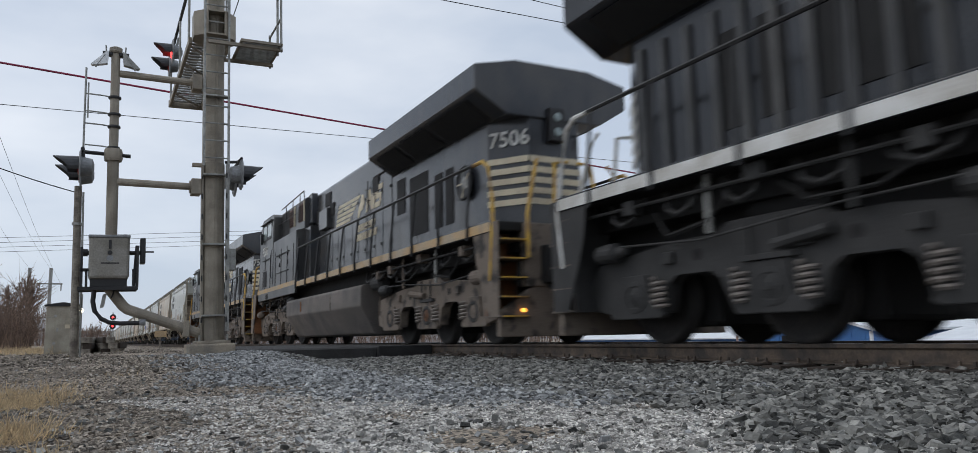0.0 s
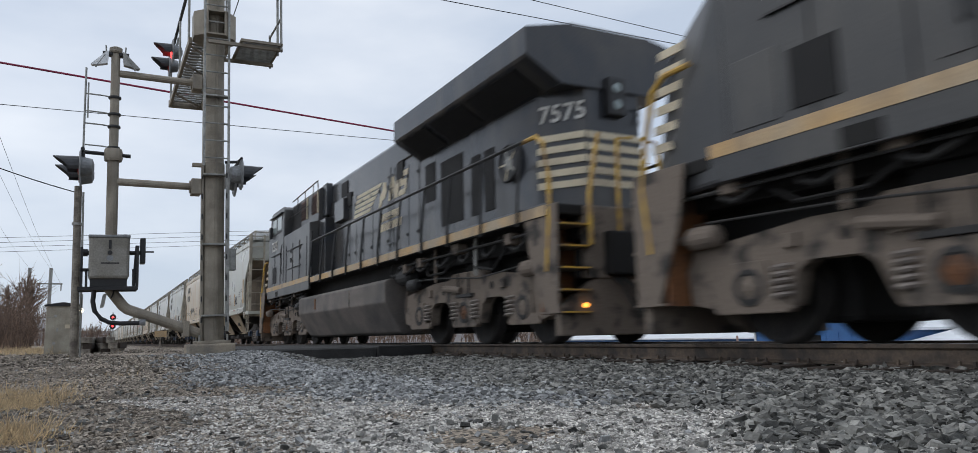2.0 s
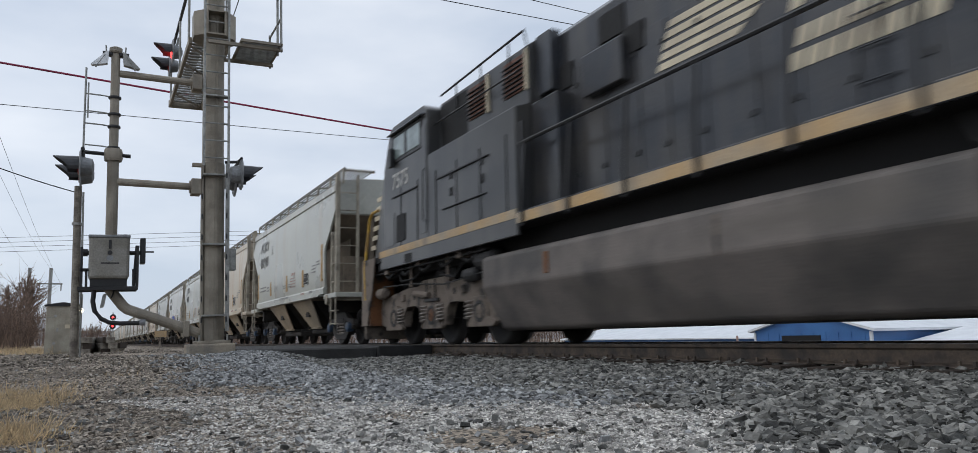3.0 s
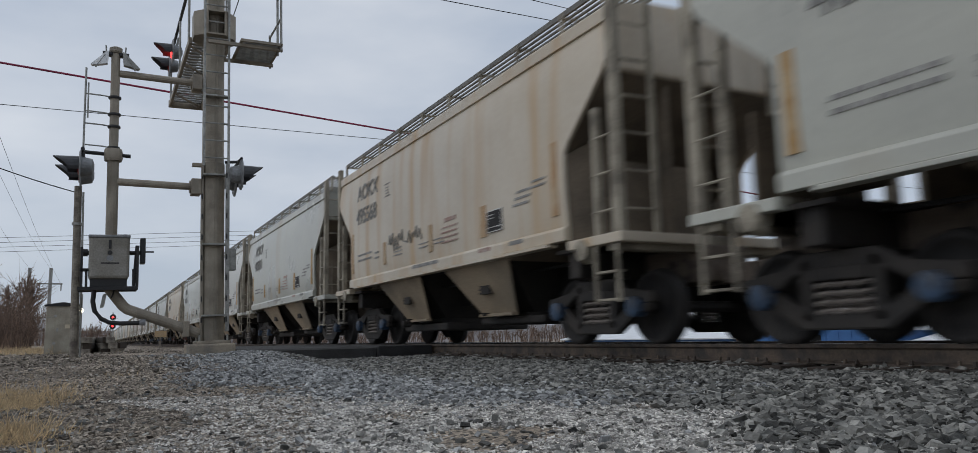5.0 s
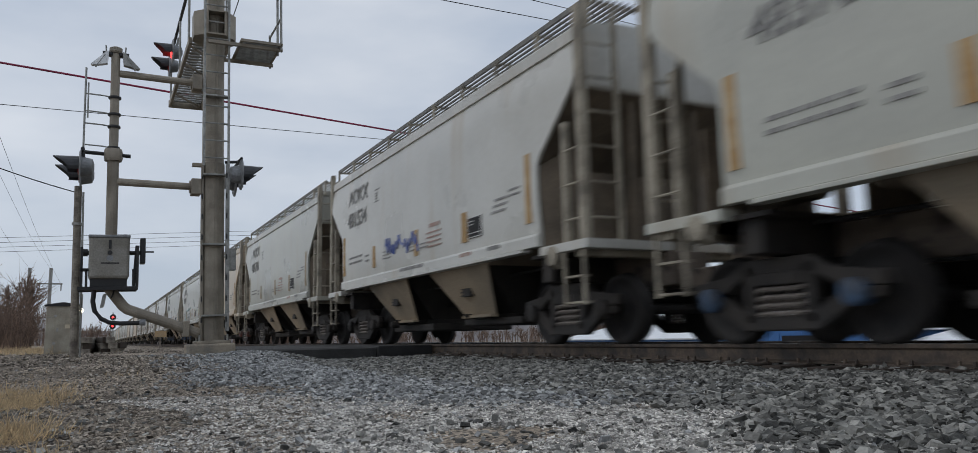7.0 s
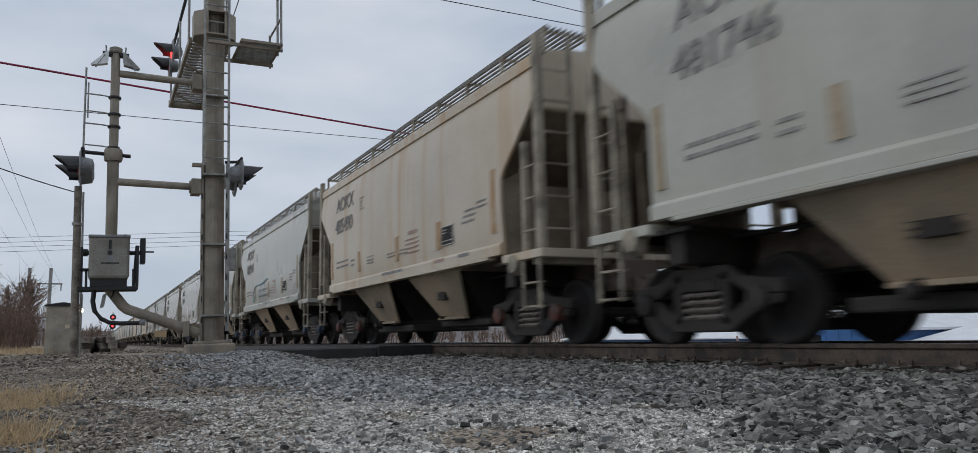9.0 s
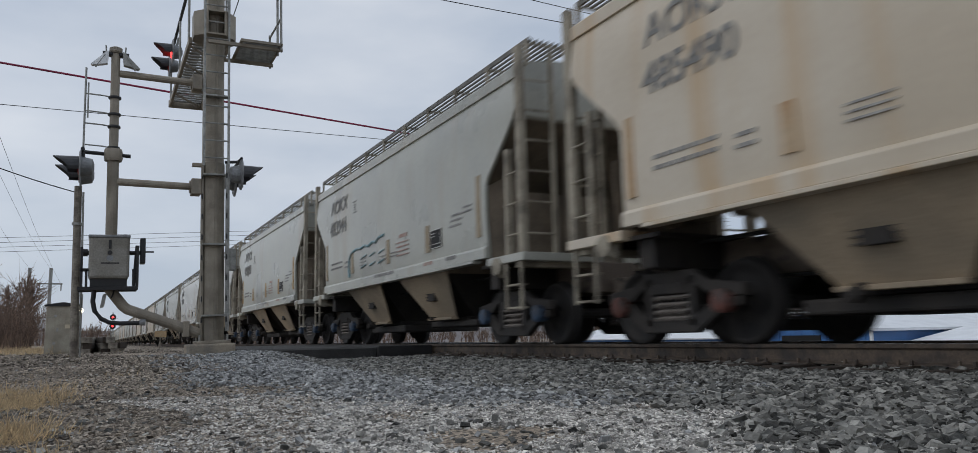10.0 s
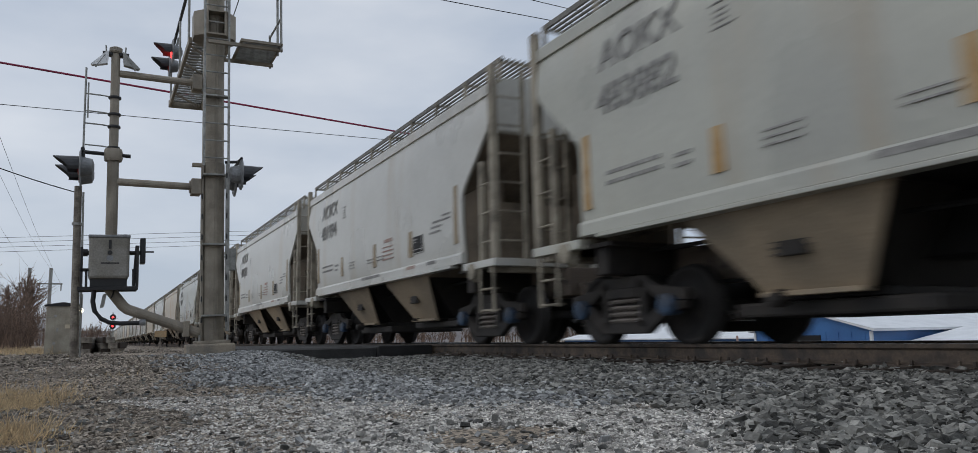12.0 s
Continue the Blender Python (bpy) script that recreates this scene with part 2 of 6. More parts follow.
def prism(outline, axis, a, b, bevel=0.0, bm=None):
    """A closed outline of (u, v) pushed along an axis from a to b: x takes (y, z), y takes (x, z), z takes (x, y)."""
    bm = bm or bmesh.new()
    at = {"x": lambda u, v, w: (w, u, v), "y": lambda u, v, w: (u, w, v), "z": lambda u, v, w: (u, v, w)}[axis]
    one = [bm.verts.new(at(u, v, a)) for u, v in outline]
    two = [bm.verts.new(at(u, v, b)) for u, v in outline]
    k = len(outline)
    faces = [bm.faces.new(one), bm.faces.new(two[::-1])]
    for i in range(k):
        faces.append(bm.faces.new((one[i], two[i], two[(i + 1) % k], one[(i + 1) % k])))
    if bevel:
        bmesh.ops.bevel(bm, geom=list({e for f in faces for e in f.edges}), offset=bevel, segments=2, affect="EDGES", profile=0.5)
    return bm


def tube(points, r, bm=None, sides=8, cap=True):
    """A round bar along points."""
    bm = bm or bmesh.new()
    pts = [Vector(p) for p in points]
    rings = []
    for i, p in enumerate(pts):
        d = (pts[min(i + 1, len(pts) - 1)] - pts[max(i - 1, 0)]).normalized()
        up = Vector((0, 0, 1)) if abs(d.z) < 0.9 else Vector((0, 1, 0))
        u = d.cross(up).normalized()
        w = d.cross(u)
        rr = r[i] if isinstance(r, (list, tuple)) else r
        rings.append([bm.verts.new(p + rr * (math.cos(a) * u + math.sin(a) * w)) for a in (2 * math.pi * k / sides for k in range(sides))])
    for one, two in zip(rings, rings[1:]):
        for k in range(sides):
            bm.faces.new((one[k], one[(k + 1) % sides], two[(k + 1) % sides], two[k]))
    if cap:
        bm.faces.new(rings[0])
        bm.faces.new(rings[-1][::-1])
    return bm


def lathe(profile, axis, centre, sides=24, bm=None):
    """A turned shape: profile of (radius, along) round an axis through centre."""
    bm = bm or bmesh.new()
    c = Vector(centre)
    e = {"x": (Vector((0, 1, 0)), Vector((0, 0, 1)), Vector((1, 0, 0))), "y": (Vector((0, 0, 1)), Vector((1, 0, 0)), Vector((0, 1, 0))), "z": (Vector((1, 0, 0)), Vector((0, 1, 0)), Vector((0, 0, 1)))}[axis]
    rings = []
    for r, a in profile:
        rings.append([bm.verts.new(c + e[2] * a + max(r, 0.0005) * (math.cos(t) * e[0] + math.sin(t) * e[1])) for t in (2 * math.pi * k / sides for k in range(sides))])
    for one, two in zip(rings, rings[1:]):
        for k in range(sides):
            bm.faces.new((one[k], one[(k + 1) % sides], two[(k + 1) % sides], two[k]))
    bm.faces.new(rings[0])
    bm.faces.new(rings[-1][::-1])
    return bm


def empty(name, label, category, group="", kind="", at=(0, 0, 0)):
    ob = new(name)
    ob.empty_display_size = 0.2
    ob.location = at
    return tagged(ob, label, category, group, kind)


def lettering(text, size, mat, parent, m, name="lettering", shear=0.0, bold=0.0, space=1.0):
    """Raised painted letters: text in the built-in font as a mesh, placed by m in its thing's space."""
    cu = bpy.data.curves.new(name, "FONT")
    cu.body, cu.size, cu.extrude, cu.shear, cu.offset, cu.space_character = text, size, 0.003, shear, bold, space
    tmp = bpy.data.objects.new(name, cu)
    me = bpy.data.meshes.new_from_object(tmp)
    bpy.data.objects.remove(tmp)
    me.materials.clear()
    me.materials.append(M[mat])
    ob = new(name, me)
    ob.parent = parent
    ob.matrix_local = m
    return ob


TRACK = 6.95


# ---- ground ----
def smooth(a, b, v):
    t = min(1.0, max(0.0, (v - a) / (b - a)))
    return t * t * (3 - 2 * t)


def ground_z(x, y):
    """The lie of the land: a low yard by the track, a ballast shoulder, and the road level with the rails."""
    yard = -0.27 + 0.2 * smooth(5.0, 13.0, y) * (1 - smooth(1.9, 3.4, x)) + 0.03 * smooth(13, 18, y) * (1 - smooth(1.9, 3.4, x)) - 0.15 * smooth(16, 24, y) * smooth(-1.2, 0.2, -x)
    shoulder = smooth(2.6, 5.6, x) * (1 - smooth(8.6, 10.5, x))
    z = yard + (max(-0.235, yard) - yard) * shoulder
    if x > 8.6:
        z = z - 0.35 * smooth(8.6, 13, x) - 3.6 * smooth(13, 34, x) * (1 - smooth(300, 600, x))
    z -= 0.08 * smooth(0.5, -2.5, x) * (1 - smooth(9, 14, y)) if x < 0.5 else 0
    mound = math.exp(-(((x - 2.7) / 0.7) ** 2 + ((y - 12.4) / 1.3) ** 2))
    z += 0.1 * mound
    near = 1 - smooth(20, 40, abs(y))
    z += near * (0.02 * noise.noise((x * 0.9, y * 0.9, 3.1)) + 0.012 * noise.noise((x * 3.1, y * 3.1, 7.7)))
    return z


def spaced(near, step, far, growth=1.18):
    out, v, d = [near], near, step
    while v < far:
        v += d
        d *= growth
        out.append(min(v, far))
    return out


def build_ground():
    xs = sorted({round(v, 3) for v in [-a for a in spaced(3, 0.3, 2500)] + list(np.arange(-3, 12, 0.12)) + spaced(12, 0.3, 2500)})
    ys = sorted({round(v, 3) for v in [-a for a in spaced(4, 0.4, 2500)] + list(np.arange(-4, 22, 0.14)) + spaced(22, 0.3, 2500)})
    verts = [(x, y, ground_z(x, y)) for y in ys for x in xs]
    w = len(xs)
    faces = [(j * w + i, j * w + i + 1, (j + 1) * w + i + 1, (j + 1) * w + i) for j in range(len(ys) - 1) for i in range(w - 1)]
    me = bpy.data.meshes.new("ground")
    me.from_pydata(verts, [], faces)
    me.polygons.foreach_set("use_smooth", [True] * len(me.polygons))
    m = material("gravelly_earth", (0.25, 0.208, 0.162), 0.95, dark=(0.1, 0.078, 0.058), scale=0.9, fine=45, amount=0.6, bump=0.8, bump_scale=70)
    n, l = m.node_tree.nodes, m.node_tree.links
    cells, ramp, mix = n.new("ShaderNodeTexVoronoi"), n.new("ShaderNodeValToRGB"), n.new("ShaderNodeMixRGB")
    co, lum, bsdf = n.new("ShaderNodeTexCoord"), n.new("ShaderNodeRGBToBW"), n["Principled BSDF"]
    cells.inputs["Scale"].default_value = 65
    l.new(co.outputs["Object"], cells.inputs["Vector"])
    l.new(cells.outputs["Color"], lum.inputs["Color"])
    l.new(lum.outputs["Val"], ramp.inputs["Fac"])
    ramp.color_ramp.elements[0].position, ramp.color_ramp.elements[0].color = 0.2, (0.25, 0.25, 0.25, 1)
    ramp.color_ramp.elements[1].position, ramp.color_ramp.elements[1].color = 0.85, (2.2, 2.2, 2.2, 1)
    mix.blend_type, mix.inputs[0].default_value = "MULTIPLY", 1.0
    old = bsdf.inputs["Base Color"].links[0].from_socket
    l.new(old, mix.inputs[1])
    l.new(ramp.outputs["Color"], mix.inputs[2])
    l.new(mix.outputs["Color"], bsdf.inputs["Base Color"])
    me.materials.append(m)
    return tagged(new("ground", me), "gravel and bare earth yard with dead weeds beside the track", "ground", kind="structure")


build_ground()


def stones(name, mat, count, size, spots, seed, label, small=False):
    """Many loose angular stones as one mesh; spots(rng, n) gives x, y."""
    rng = np.random.default_rng(seed)
    v0 = np.array([(x, y, z) for x in (-0.75, 0.75) for y in (-0.75, 0.75) for z in (-0.75, 0.75)])
    if small:
        v0 = np.array([(1, 0, 0), (-1, 0, 0), (0, 1, 0), (0, -1, 0), (0, 0, 1), (0, 0, -1)], float)
    f0 = np.array([(0, 2, 4), (2, 1, 4), (1, 3, 4), (3, 0, 4), (2, 0, 5), (1, 2, 5), (3, 1, 5), (0, 3, 5)] if small else [(0, 1, 3), (0, 3, 2), (4, 6, 7), (4, 7, 5), (0, 4, 5), (0, 5, 1), (2, 3, 7), (2, 7, 6), (0, 2, 6), (0, 6, 4), (1, 5, 7), (1, 7, 3)])
    xy = spots(rng, count)
    n = len(xy)
    s = size * np.clip(np.exp(rng.normal(0, 0.3, n)), 0.5, 1.55)
    shape = v0[None] + rng.uniform(-0.42, 0.42, (n, len(v0), 3))
    shape = shape * rng.uniform(0.4, 1.35, (n, 1, 3)) * s[:, None, None]
    q = rng.normal(size=(n, 4))
    q /= np.linalg.norm(q, axis=1)[:, None]
    w, x, y, z = q.T
    r = np.stack([1 - 2 * (y * y + z * z), 2 * (x * y - z * w), 2 * (x * z + y * w), 2 * (x * y + z * w), 1 - 2 * (x * x + z * z), 2 * (y * z - x * w), 2 * (x * z - y * w), 2 * (y * z + x * w), 1 - 2 * (x * x + y * y)], 1).reshape(n, 3, 3)
    shape = np.einsum("nij,nkj->nki", r, shape) * np.array((1.12, 1.12, 0.72))
    base = np.array([ground_z(a, b) for a, b in xy]) + s * (rng.uniform(-0.15, 0.35, n) if small else rng.uniform(-0.5, 0.85, n))
    shape += np.stack([xy[:, 0], xy[:, 1], base], 1)[:, None]
    me = bpy.data.meshes.new(name)
    k = len(v0)
    faces = (f0[None] + (np.arange(n) * k)[:, None, None]).reshape(-1, 3)
    me.vertices.add(n * k)
    me.vertices.foreach_set("co", shape.reshape(-1))
    me.loops.add(faces.size)
    me.loops.foreach_set("vertex_index", faces.reshape(-1).astype(np.int32))
    me.polygons.add(len(faces))
    me.polygons.foreach_set("loop_start", np.arange(0, faces.size, 3, dtype=np.int32))
    me.polygons.foreach_set("use_smooth", [False] * len(faces))
    me.update(calc_edges=True)
    me.materials.append(M[mat])
    return tagged(new(name, me), label, "stones", kind="stuff")


def stone_edge(y):
    """How far the grey stones reach out from the track into the yard."""
    return np.interp(y, [1.0, 1.6, 2.1, 2.8, 3.5, 4.5, 5.5, 7.0, 9.0, 13.0], [1.9, 2.22, 2.5, 2.8, 2.75, 2.1, 1.6, 1.15, 1.0, 1.4]) + 0.16 * np.sin(y * 2.3) + 0.1 * np.sin(y * 5.1)


def shoulder_spots(rng, n):
    y = rng.uniform(1.2, 14.2, n * 3)
    x = rng.uniform(1.7, 5.95, n * 3)
    edge = np.where(y > 3.4, np.maximum(stone_edge(y), 3.2 - 0.05 * y), stone_edge(y))
    keep = x > edge + rng.normal(0, 0.16, n * 3)
    return np.stack([x, y], 1)[keep][:n]


def middle_spots(rng, n):
    y = rng.uniform(3.6, 13.5, n * 3)
    x = rng.uniform(0.6, 4.2, n * 3)
    keep = x > stone_edge(y) + rng.normal(0, 0.3, n * 3)
    return np.stack([x, y], 1)[keep][:n]


def track_spots(rng, n):
    return np.stack([rng.uniform(5.9, 8.6, n), rng.uniform(1.5, 14.0, n)], 1)


def pale_spots(rng, n):
    y = 1.5 + 4.6 * rng.uniform(0, 1, n * 4) ** 1.5
    x = rng.uniform(-0.2, 3.6, n * 4)
    bare = np.array([noise.noise((a * 1.1, b * 1.6, 5.0)) for a, b in zip(x, y)])
    keep = (x < stone_edge(y) + 0.25) & (x > 0.25 + 0.25 * np.sin(y * 1.7)) & (bare > -0.42 + rng.normal(0, 0.08, n * 4))
    return np.stack([x, y], 1)[keep][:n]


def dirt_spots(rng, n):
    y = 2.2 + 12 * rng.uniform(0, 1, n * 4) ** 1.6
    x = y * np.tan(rng.uniform(-0.16, 0.25, n * 4))
    keep = (x < stone_edge(y) + 0.2) & (x > -2.2)
    return np.stack([x, y], 1)[keep][:n]


def loose_spots(rng, n):
    y = 1.7 + 9.5 * rng.uniform(0, 1, n * 2) ** 1.8
    x = y * np.tan(rng.uniform(-0.14, 1.05, n * 2))
    keep = x < 5
    return np.stack([x, y], 1)[keep][:n]


stones("ballast", "stone", 78000, 0.0185, shoulder_spots, 1, "grey angular crushed-stone ballast piled beside the rail")
stones("spread_ballast", "bluestone", 52000, 0.0135, middle_spots, 5, "blue-grey crushed stones spread over the yard")
stones("track_ballast", "stone", 7000, 0.03, track_spots, 2, "grey ballast stones between the rails")
stones("gravel", "gravel", 105000, 0.0078, pale_spots, 3, "pale loose gravel trodden into the yard", True)
def rear_spots(rng, n):
    return np.stack([rng.uniform(2.6, 5.95, n), rng.uniform(-14, 1.2, n)], 1)


stones("rear_ballast", "stone", 12000, 0.026, rear_spots, 7, "grey ballast running on along the track")
stones("dirty_gravel", "dirtstone", 36000, 0.0098, dirt_spots, 6, "dark dirty gravel in bare earth", True)
def road_spots(rng, n):
    y = rng.uniform(8.5, 25, n)
    x = rng.uniform(-0.16, 0.16, n) * y
    lumpy = np.array([noise.noise((a * 0.7, b * 0.35, 9.0)) for a, b in zip(x, y)])
    return np.stack([x, y], 1)[(lumpy > -0.1) & (x < 1.6)]


stones("roadside_rubble", "dirtstone", 14000, 0.014, road_spots, 9, "brown broken earth and rubble beside the crossing")
stones("slate_rubble", "stone", 3200, 0.012, loose_spots, 8, "dark flat slate chips scattered over gravel and earth")
stones("scattered_stones", "bluestone", 900, 0.011, loose_spots, 4, "larger grey stones scattered over the gravel")


# ---- track ----
def build_track():
    t = empty("railway_track", "rusty-sided steel rails on dark timber ties in ballast", "track", kind="structure", at=(TRACK, 0, 0))
    head = [(-0.037, 0.0), (0.037, 0.0), (0.037, -0.036), (0.012, -0.05), (0.01, -0.155), (0.075, -0.172), (0.075, -0.186), (-0.075, -0.186), (-0.075, -0.172), (-0.01, -0.155), (-0.012, -0.05), (-0.037, -0.036)]
    for side in (-1, 1):
        part("rail", prism([(u + side * 0.755, v) for u, v in head], "y", -60, 700, bevel=0.004), "steel", t)
        part("running_surface", box(side * 0.755 - 0.026, side * 0.755 + 0.026, -60, 700, 0.0, 0.0015), "tread", t, "bright worn rail top")
    tie = box(-1.3, 1.3, -0.115, 0.115, -0.36, -0.19, 0.012)
    first = part("tie", tie, "tie", t)
    plate = box(-0.18, 0.18, -0.1, 0.1, -0.19, -0.178, 0.003)
    for sx in (-0.1, 0.1):
        for sy in (-0.06, 0.06):
            box(sx - 0.012, sx + 0.012, sy - 0.012, sy + 0.012, -0.18, -0.135, 0.003, bm=plate)
    first_plate = part("tie_plate", plate, "steel", t, "rusty tie plate with spikes")
    for i in range(26):
        y = 1.0 + 0.52 * i
        a = first if i == 0 else new("tie", first.data)
        a.parent, a.location = t, (0, y, 0)
        for side in (-1, 1):
            b = first_plate if (i == 0 and side < 0) else new("tie_plate", first_plate.data)
            b.parent, b.location = t, (side * 0.755, y, 0)
    return t


build_track()
crossing = empty("level_crossing", "asphalt road with black rubber panels over the rails", "road", kind="structure")
part("road_surface", prism([(14.42, -0.3), (24.0, -0.3), (24.0, -0.012), (14.5, -0.02), (14.42, -0.05)], "x", 2.5, TRACK - 2.0), "asphalt", crossing)
part("road_surface", prism([(TRACK + 2.0, -0.02), (TRACK + 2.6, -0.04), (TRACK + 8.0, -0.75), (TRACK + 8.0, -1.0), (TRACK + 2.0, -0.4)], "y", 14.5, 24), "asphalt", crossing)
for x0, x1 in ((TRACK - 2.0, TRACK - 0.84), (TRACK - 0.66, TRACK + 0.66), (TRACK + 0.84, TRACK + 2.0)):
    for i in range(4):
        part("rubber_panel", box(x0 + 0.01, x1 - 0.01, 14.3 + 2.4 * i, 14.3 + 2.4 * i + 2.38, -0.26, -0.008, 0.02), "rubber", crossing)


# ---- locomotives ----
def handrail(parent, side, ys, z0, z1, mat):
    x = side * 1.46
    for y in ys:
        part("handrail_post", tube([(side * 1.545, y, z0 - 0.24), (side * 1.545, y, z0 + 0.1), (x, y, z1)], 0.027, sides=6), mat, parent)
    part("handrail", tube([(x, min(ys) - 0.1, z1), (x, max(ys) + 0.35, z1)], 0.028, sides=6), mat, parent)


def coil(centre, r, h, turns=5, wire=0.022, bm=None):
    pts = [(centre[0] + r * math.cos(a), centre[1] + r * math.sin(a), centre[2] + h * a / (2 * math.pi * turns)) for a in (2 * math.pi * turns * k / (turns * 10) for k in range(turns * 10 + 1))]
    return tube(pts, wire, bm, sides=5)


def wheelset(r, parent, y, z, gauge=0.755, bearing=True):
    """An axle with two flanged wheels, at its own centre so that it rolls."""
    bm = tube([(-1.05, 0, 0), (1.05, 0, 0)], 0.075, sides=10)
    ob = part("wheelset", bm, "wheel", parent)
    ob.location = (0, y, z)
    for s in (-1, 1):
        prof = [(0.1, s * (gauge + 0.075)), (0.14, s * (gauge + 0.07)), (r * 0.45, s * (gauge + 0.02)), (r * 0.82, s * (gauge + 0.035)), (r * 0.86, s * (gauge + 0.066)), (r - 0.006, s * (gauge + 0.066)), (r, s * (gauge + 0.05)), (r + 0.004, s * (gauge - 0.045)), (r + 0.028, s * (gauge - 0.052)), (r + 0.026, s * (gauge - 0.075)), (r * 0.84, s * (gauge - 0.06)), (r * 0.45, s * (gauge - 0.03)), (0.1, s * (gauge - 0.09))]
        w = part("wheel", lathe(prof, "x", (0, 0, 0), 36), "wheel", ob, "", True)
        w.data.materials.append(M["tread"])
    return ob


def loco_truck(loco, yc, rolls, under):
    t = new("truck")
    t.parent, t.location = loco, (0, yc, 0)
    tagged(t, "dusty cast-steel three-axle truck")
    for s in (-1, 1):
        x0, x1 = sorted((s * 1.02, s * 1.2))
        frame_line = [(1.08 * a, b) for a, b in [(-2.75, 0.78), (-2.6, 1.0), (-2.1, 1.06), (-1.2, 1.16), (1.2, 1.16), (2.1, 1.06), (2.6, 1.0), (2.75, 0.78), (2.7, 0.42), (2.35, 0.36), (1.45, 0.36), (1.4, 0.7), (1.25, 0.8), (0.75, 0.8), (0.6, 0.7), (0.5, 0.36), (-0.5, 0.36), (-0.6, 0.7), (-0.75, 0.8), (-1.25, 0.8), (-1.4, 0.7), (-1.45, 0.36), (-2.35, 0.36), (-2.7, 0.42)]]
        part("side_frame", prism(frame_line, "x", x0, x1, 0.025), under, t)
        for dy in (-1.0, 0.95):
            part("frame_hole", lathe([(0.07, s * 1.19), (0.065, s * 1.203)], "x", (0, dy, 0.97), 14), "dark", t)
        for dy in (-1.5, 0.35, 1.45):
            part("frame_lug", box(*sorted((s * 1.19, s * 1.26)), dy, dy + 0.14, 0.9, 1.04, 0.015), under, t)
        for dy in (-2.06, 0, 2.06):
            foot = prism([(dy - 0.5, 0.34), (dy - 0.44, 0.3), (dy + 0.44, 0.3), (dy + 0.5, 0.34), (dy + 0.46, 0.42), (dy + 0.28, 0.46), (dy + 0.22, 0.82), (dy - 0.22, 0.82), (dy - 0.28, 0.46), (dy - 0.46, 0.42)], "x", *sorted((s * 1.14, s * 1.235)), 0.015)
            part("pedestal", foot, under, t)
            part("bearing_ring", lathe([(0.19, s * 1.2), (0.19, s * 1.25), (0.14, s * 1.255), (0.13, s * 1.238)], "x", (0, dy, 0.56), 12), "blackgrime", t)
            part("bearing_cap", lathe([(0.125, s * 1.22), (0.12, s * 1.242), (0.05, s * 1.262), (0.04, s * 1.275)], "x", (0, dy, 0.56), 10), "rustdark" if dy == 0 and under == "grime" else under, t)
            for q in (-0.4, 0.42):
                if (dy < -1 and q < 0) or (dy > 1 and q > 0):
                    continue
                part("coil_spring", coil((s * 1.2, dy + q, 0.43), 0.085, 0.33, 5, 0.024), "spring", t)
        part("brake_cylinder", lathe([(0.06, -0.26), (0.11, -0.22), (0.125, -0.08), (0.125, 0.12), (0.07, 0.16), (0.045, 0.3)], "y", (s * 1.3, -2.4 if yc < 0 else 2.6, 1.12), 14), under, t)
        part("brake_cylinder", lathe([(0.06, -0.26), (0.11, -0.22), (0.125, -0.08), (0.125, 0.12), (0.07, 0.16), (0.045, 0.3)], "y", (s * 1.3, 2.2 if yc < 0 else -1.9, 1.18), 14), "blackgrime", t)
        part("brake_rod", tube([(s * 1.32, -2.6, 1.2), (s * 1.32, -0.8, 1.1), (s * 1.32, 0.9, 1.22), (s * 1.32, 2.5, 1.26)], 0.014), "blackgrime", t)
        part("frame_hump", prism([(-0.8, 1.14), (-0.55, 1.27), (0.55, 1.27), (0.8, 1.14)], "x", *sorted((s * 1.03, s * 1.19)), 0.015), under, t)
        for dy in (-0.22, 0.2):
            part("hanger_rod", tube([(s * 1.25, dy, 0.86), (s * 1.25, dy, 1.24)], 0.018, sides=6), "blackgrime", t)
        part("rod_bracket", box(*sorted((s * 1.18, s * 1.26)), -0.34, 0.32, 0.82, 0.88, 0.008), "blackgrime", t)
        part("sand_pipe", tube([(s * 1.2, 2.75, 1.3), (s * 1.22, 2.85, 0.7), (s * 0.85, 2.6, 0.2)], 0.022, sides=6), under, t)
        part("air_hose", tube([(s * 1.25, -1.6, 1.5), (s * 1.33, -1.3, 1.2), (s * 1.33, -0.7, 1.28), (s * 1.25, -0.4, 1.55)], 0.024, sides=6), "dark", t)
        part("air_hose", tube([(s * 1.25, 0.2, 1.55), (s * 1.35, 0.6, 1.3), (s * 1.35, 1.3, 1.3), (s * 1.25, 1.7, 1.5)], 0.022, sides=6), "dark", t)
        part("damper", tube([(s * 1.24, 0.1, 0.95), (s * 1.28, 0.75, 1.02)], 0.06), under, t)
    part("bolster", box(-0.95, 0.95, -0.5, 0.5, 0.5, 1.5, 0.03), "dark", t)
    for dy in (-2.06, 0, 2.06):
        rolls.append((wheelset(0.533, t, dy, 0.533), dy, 0.533))
        part("traction_motor", box(-0.6, 0.6, dy - 0.75 if dy > 0 else dy + 0.1, dy - 0.1 if dy > 0 else dy + 0.75, 0.2, 0.85, 0.06), "dark", t)
    return t


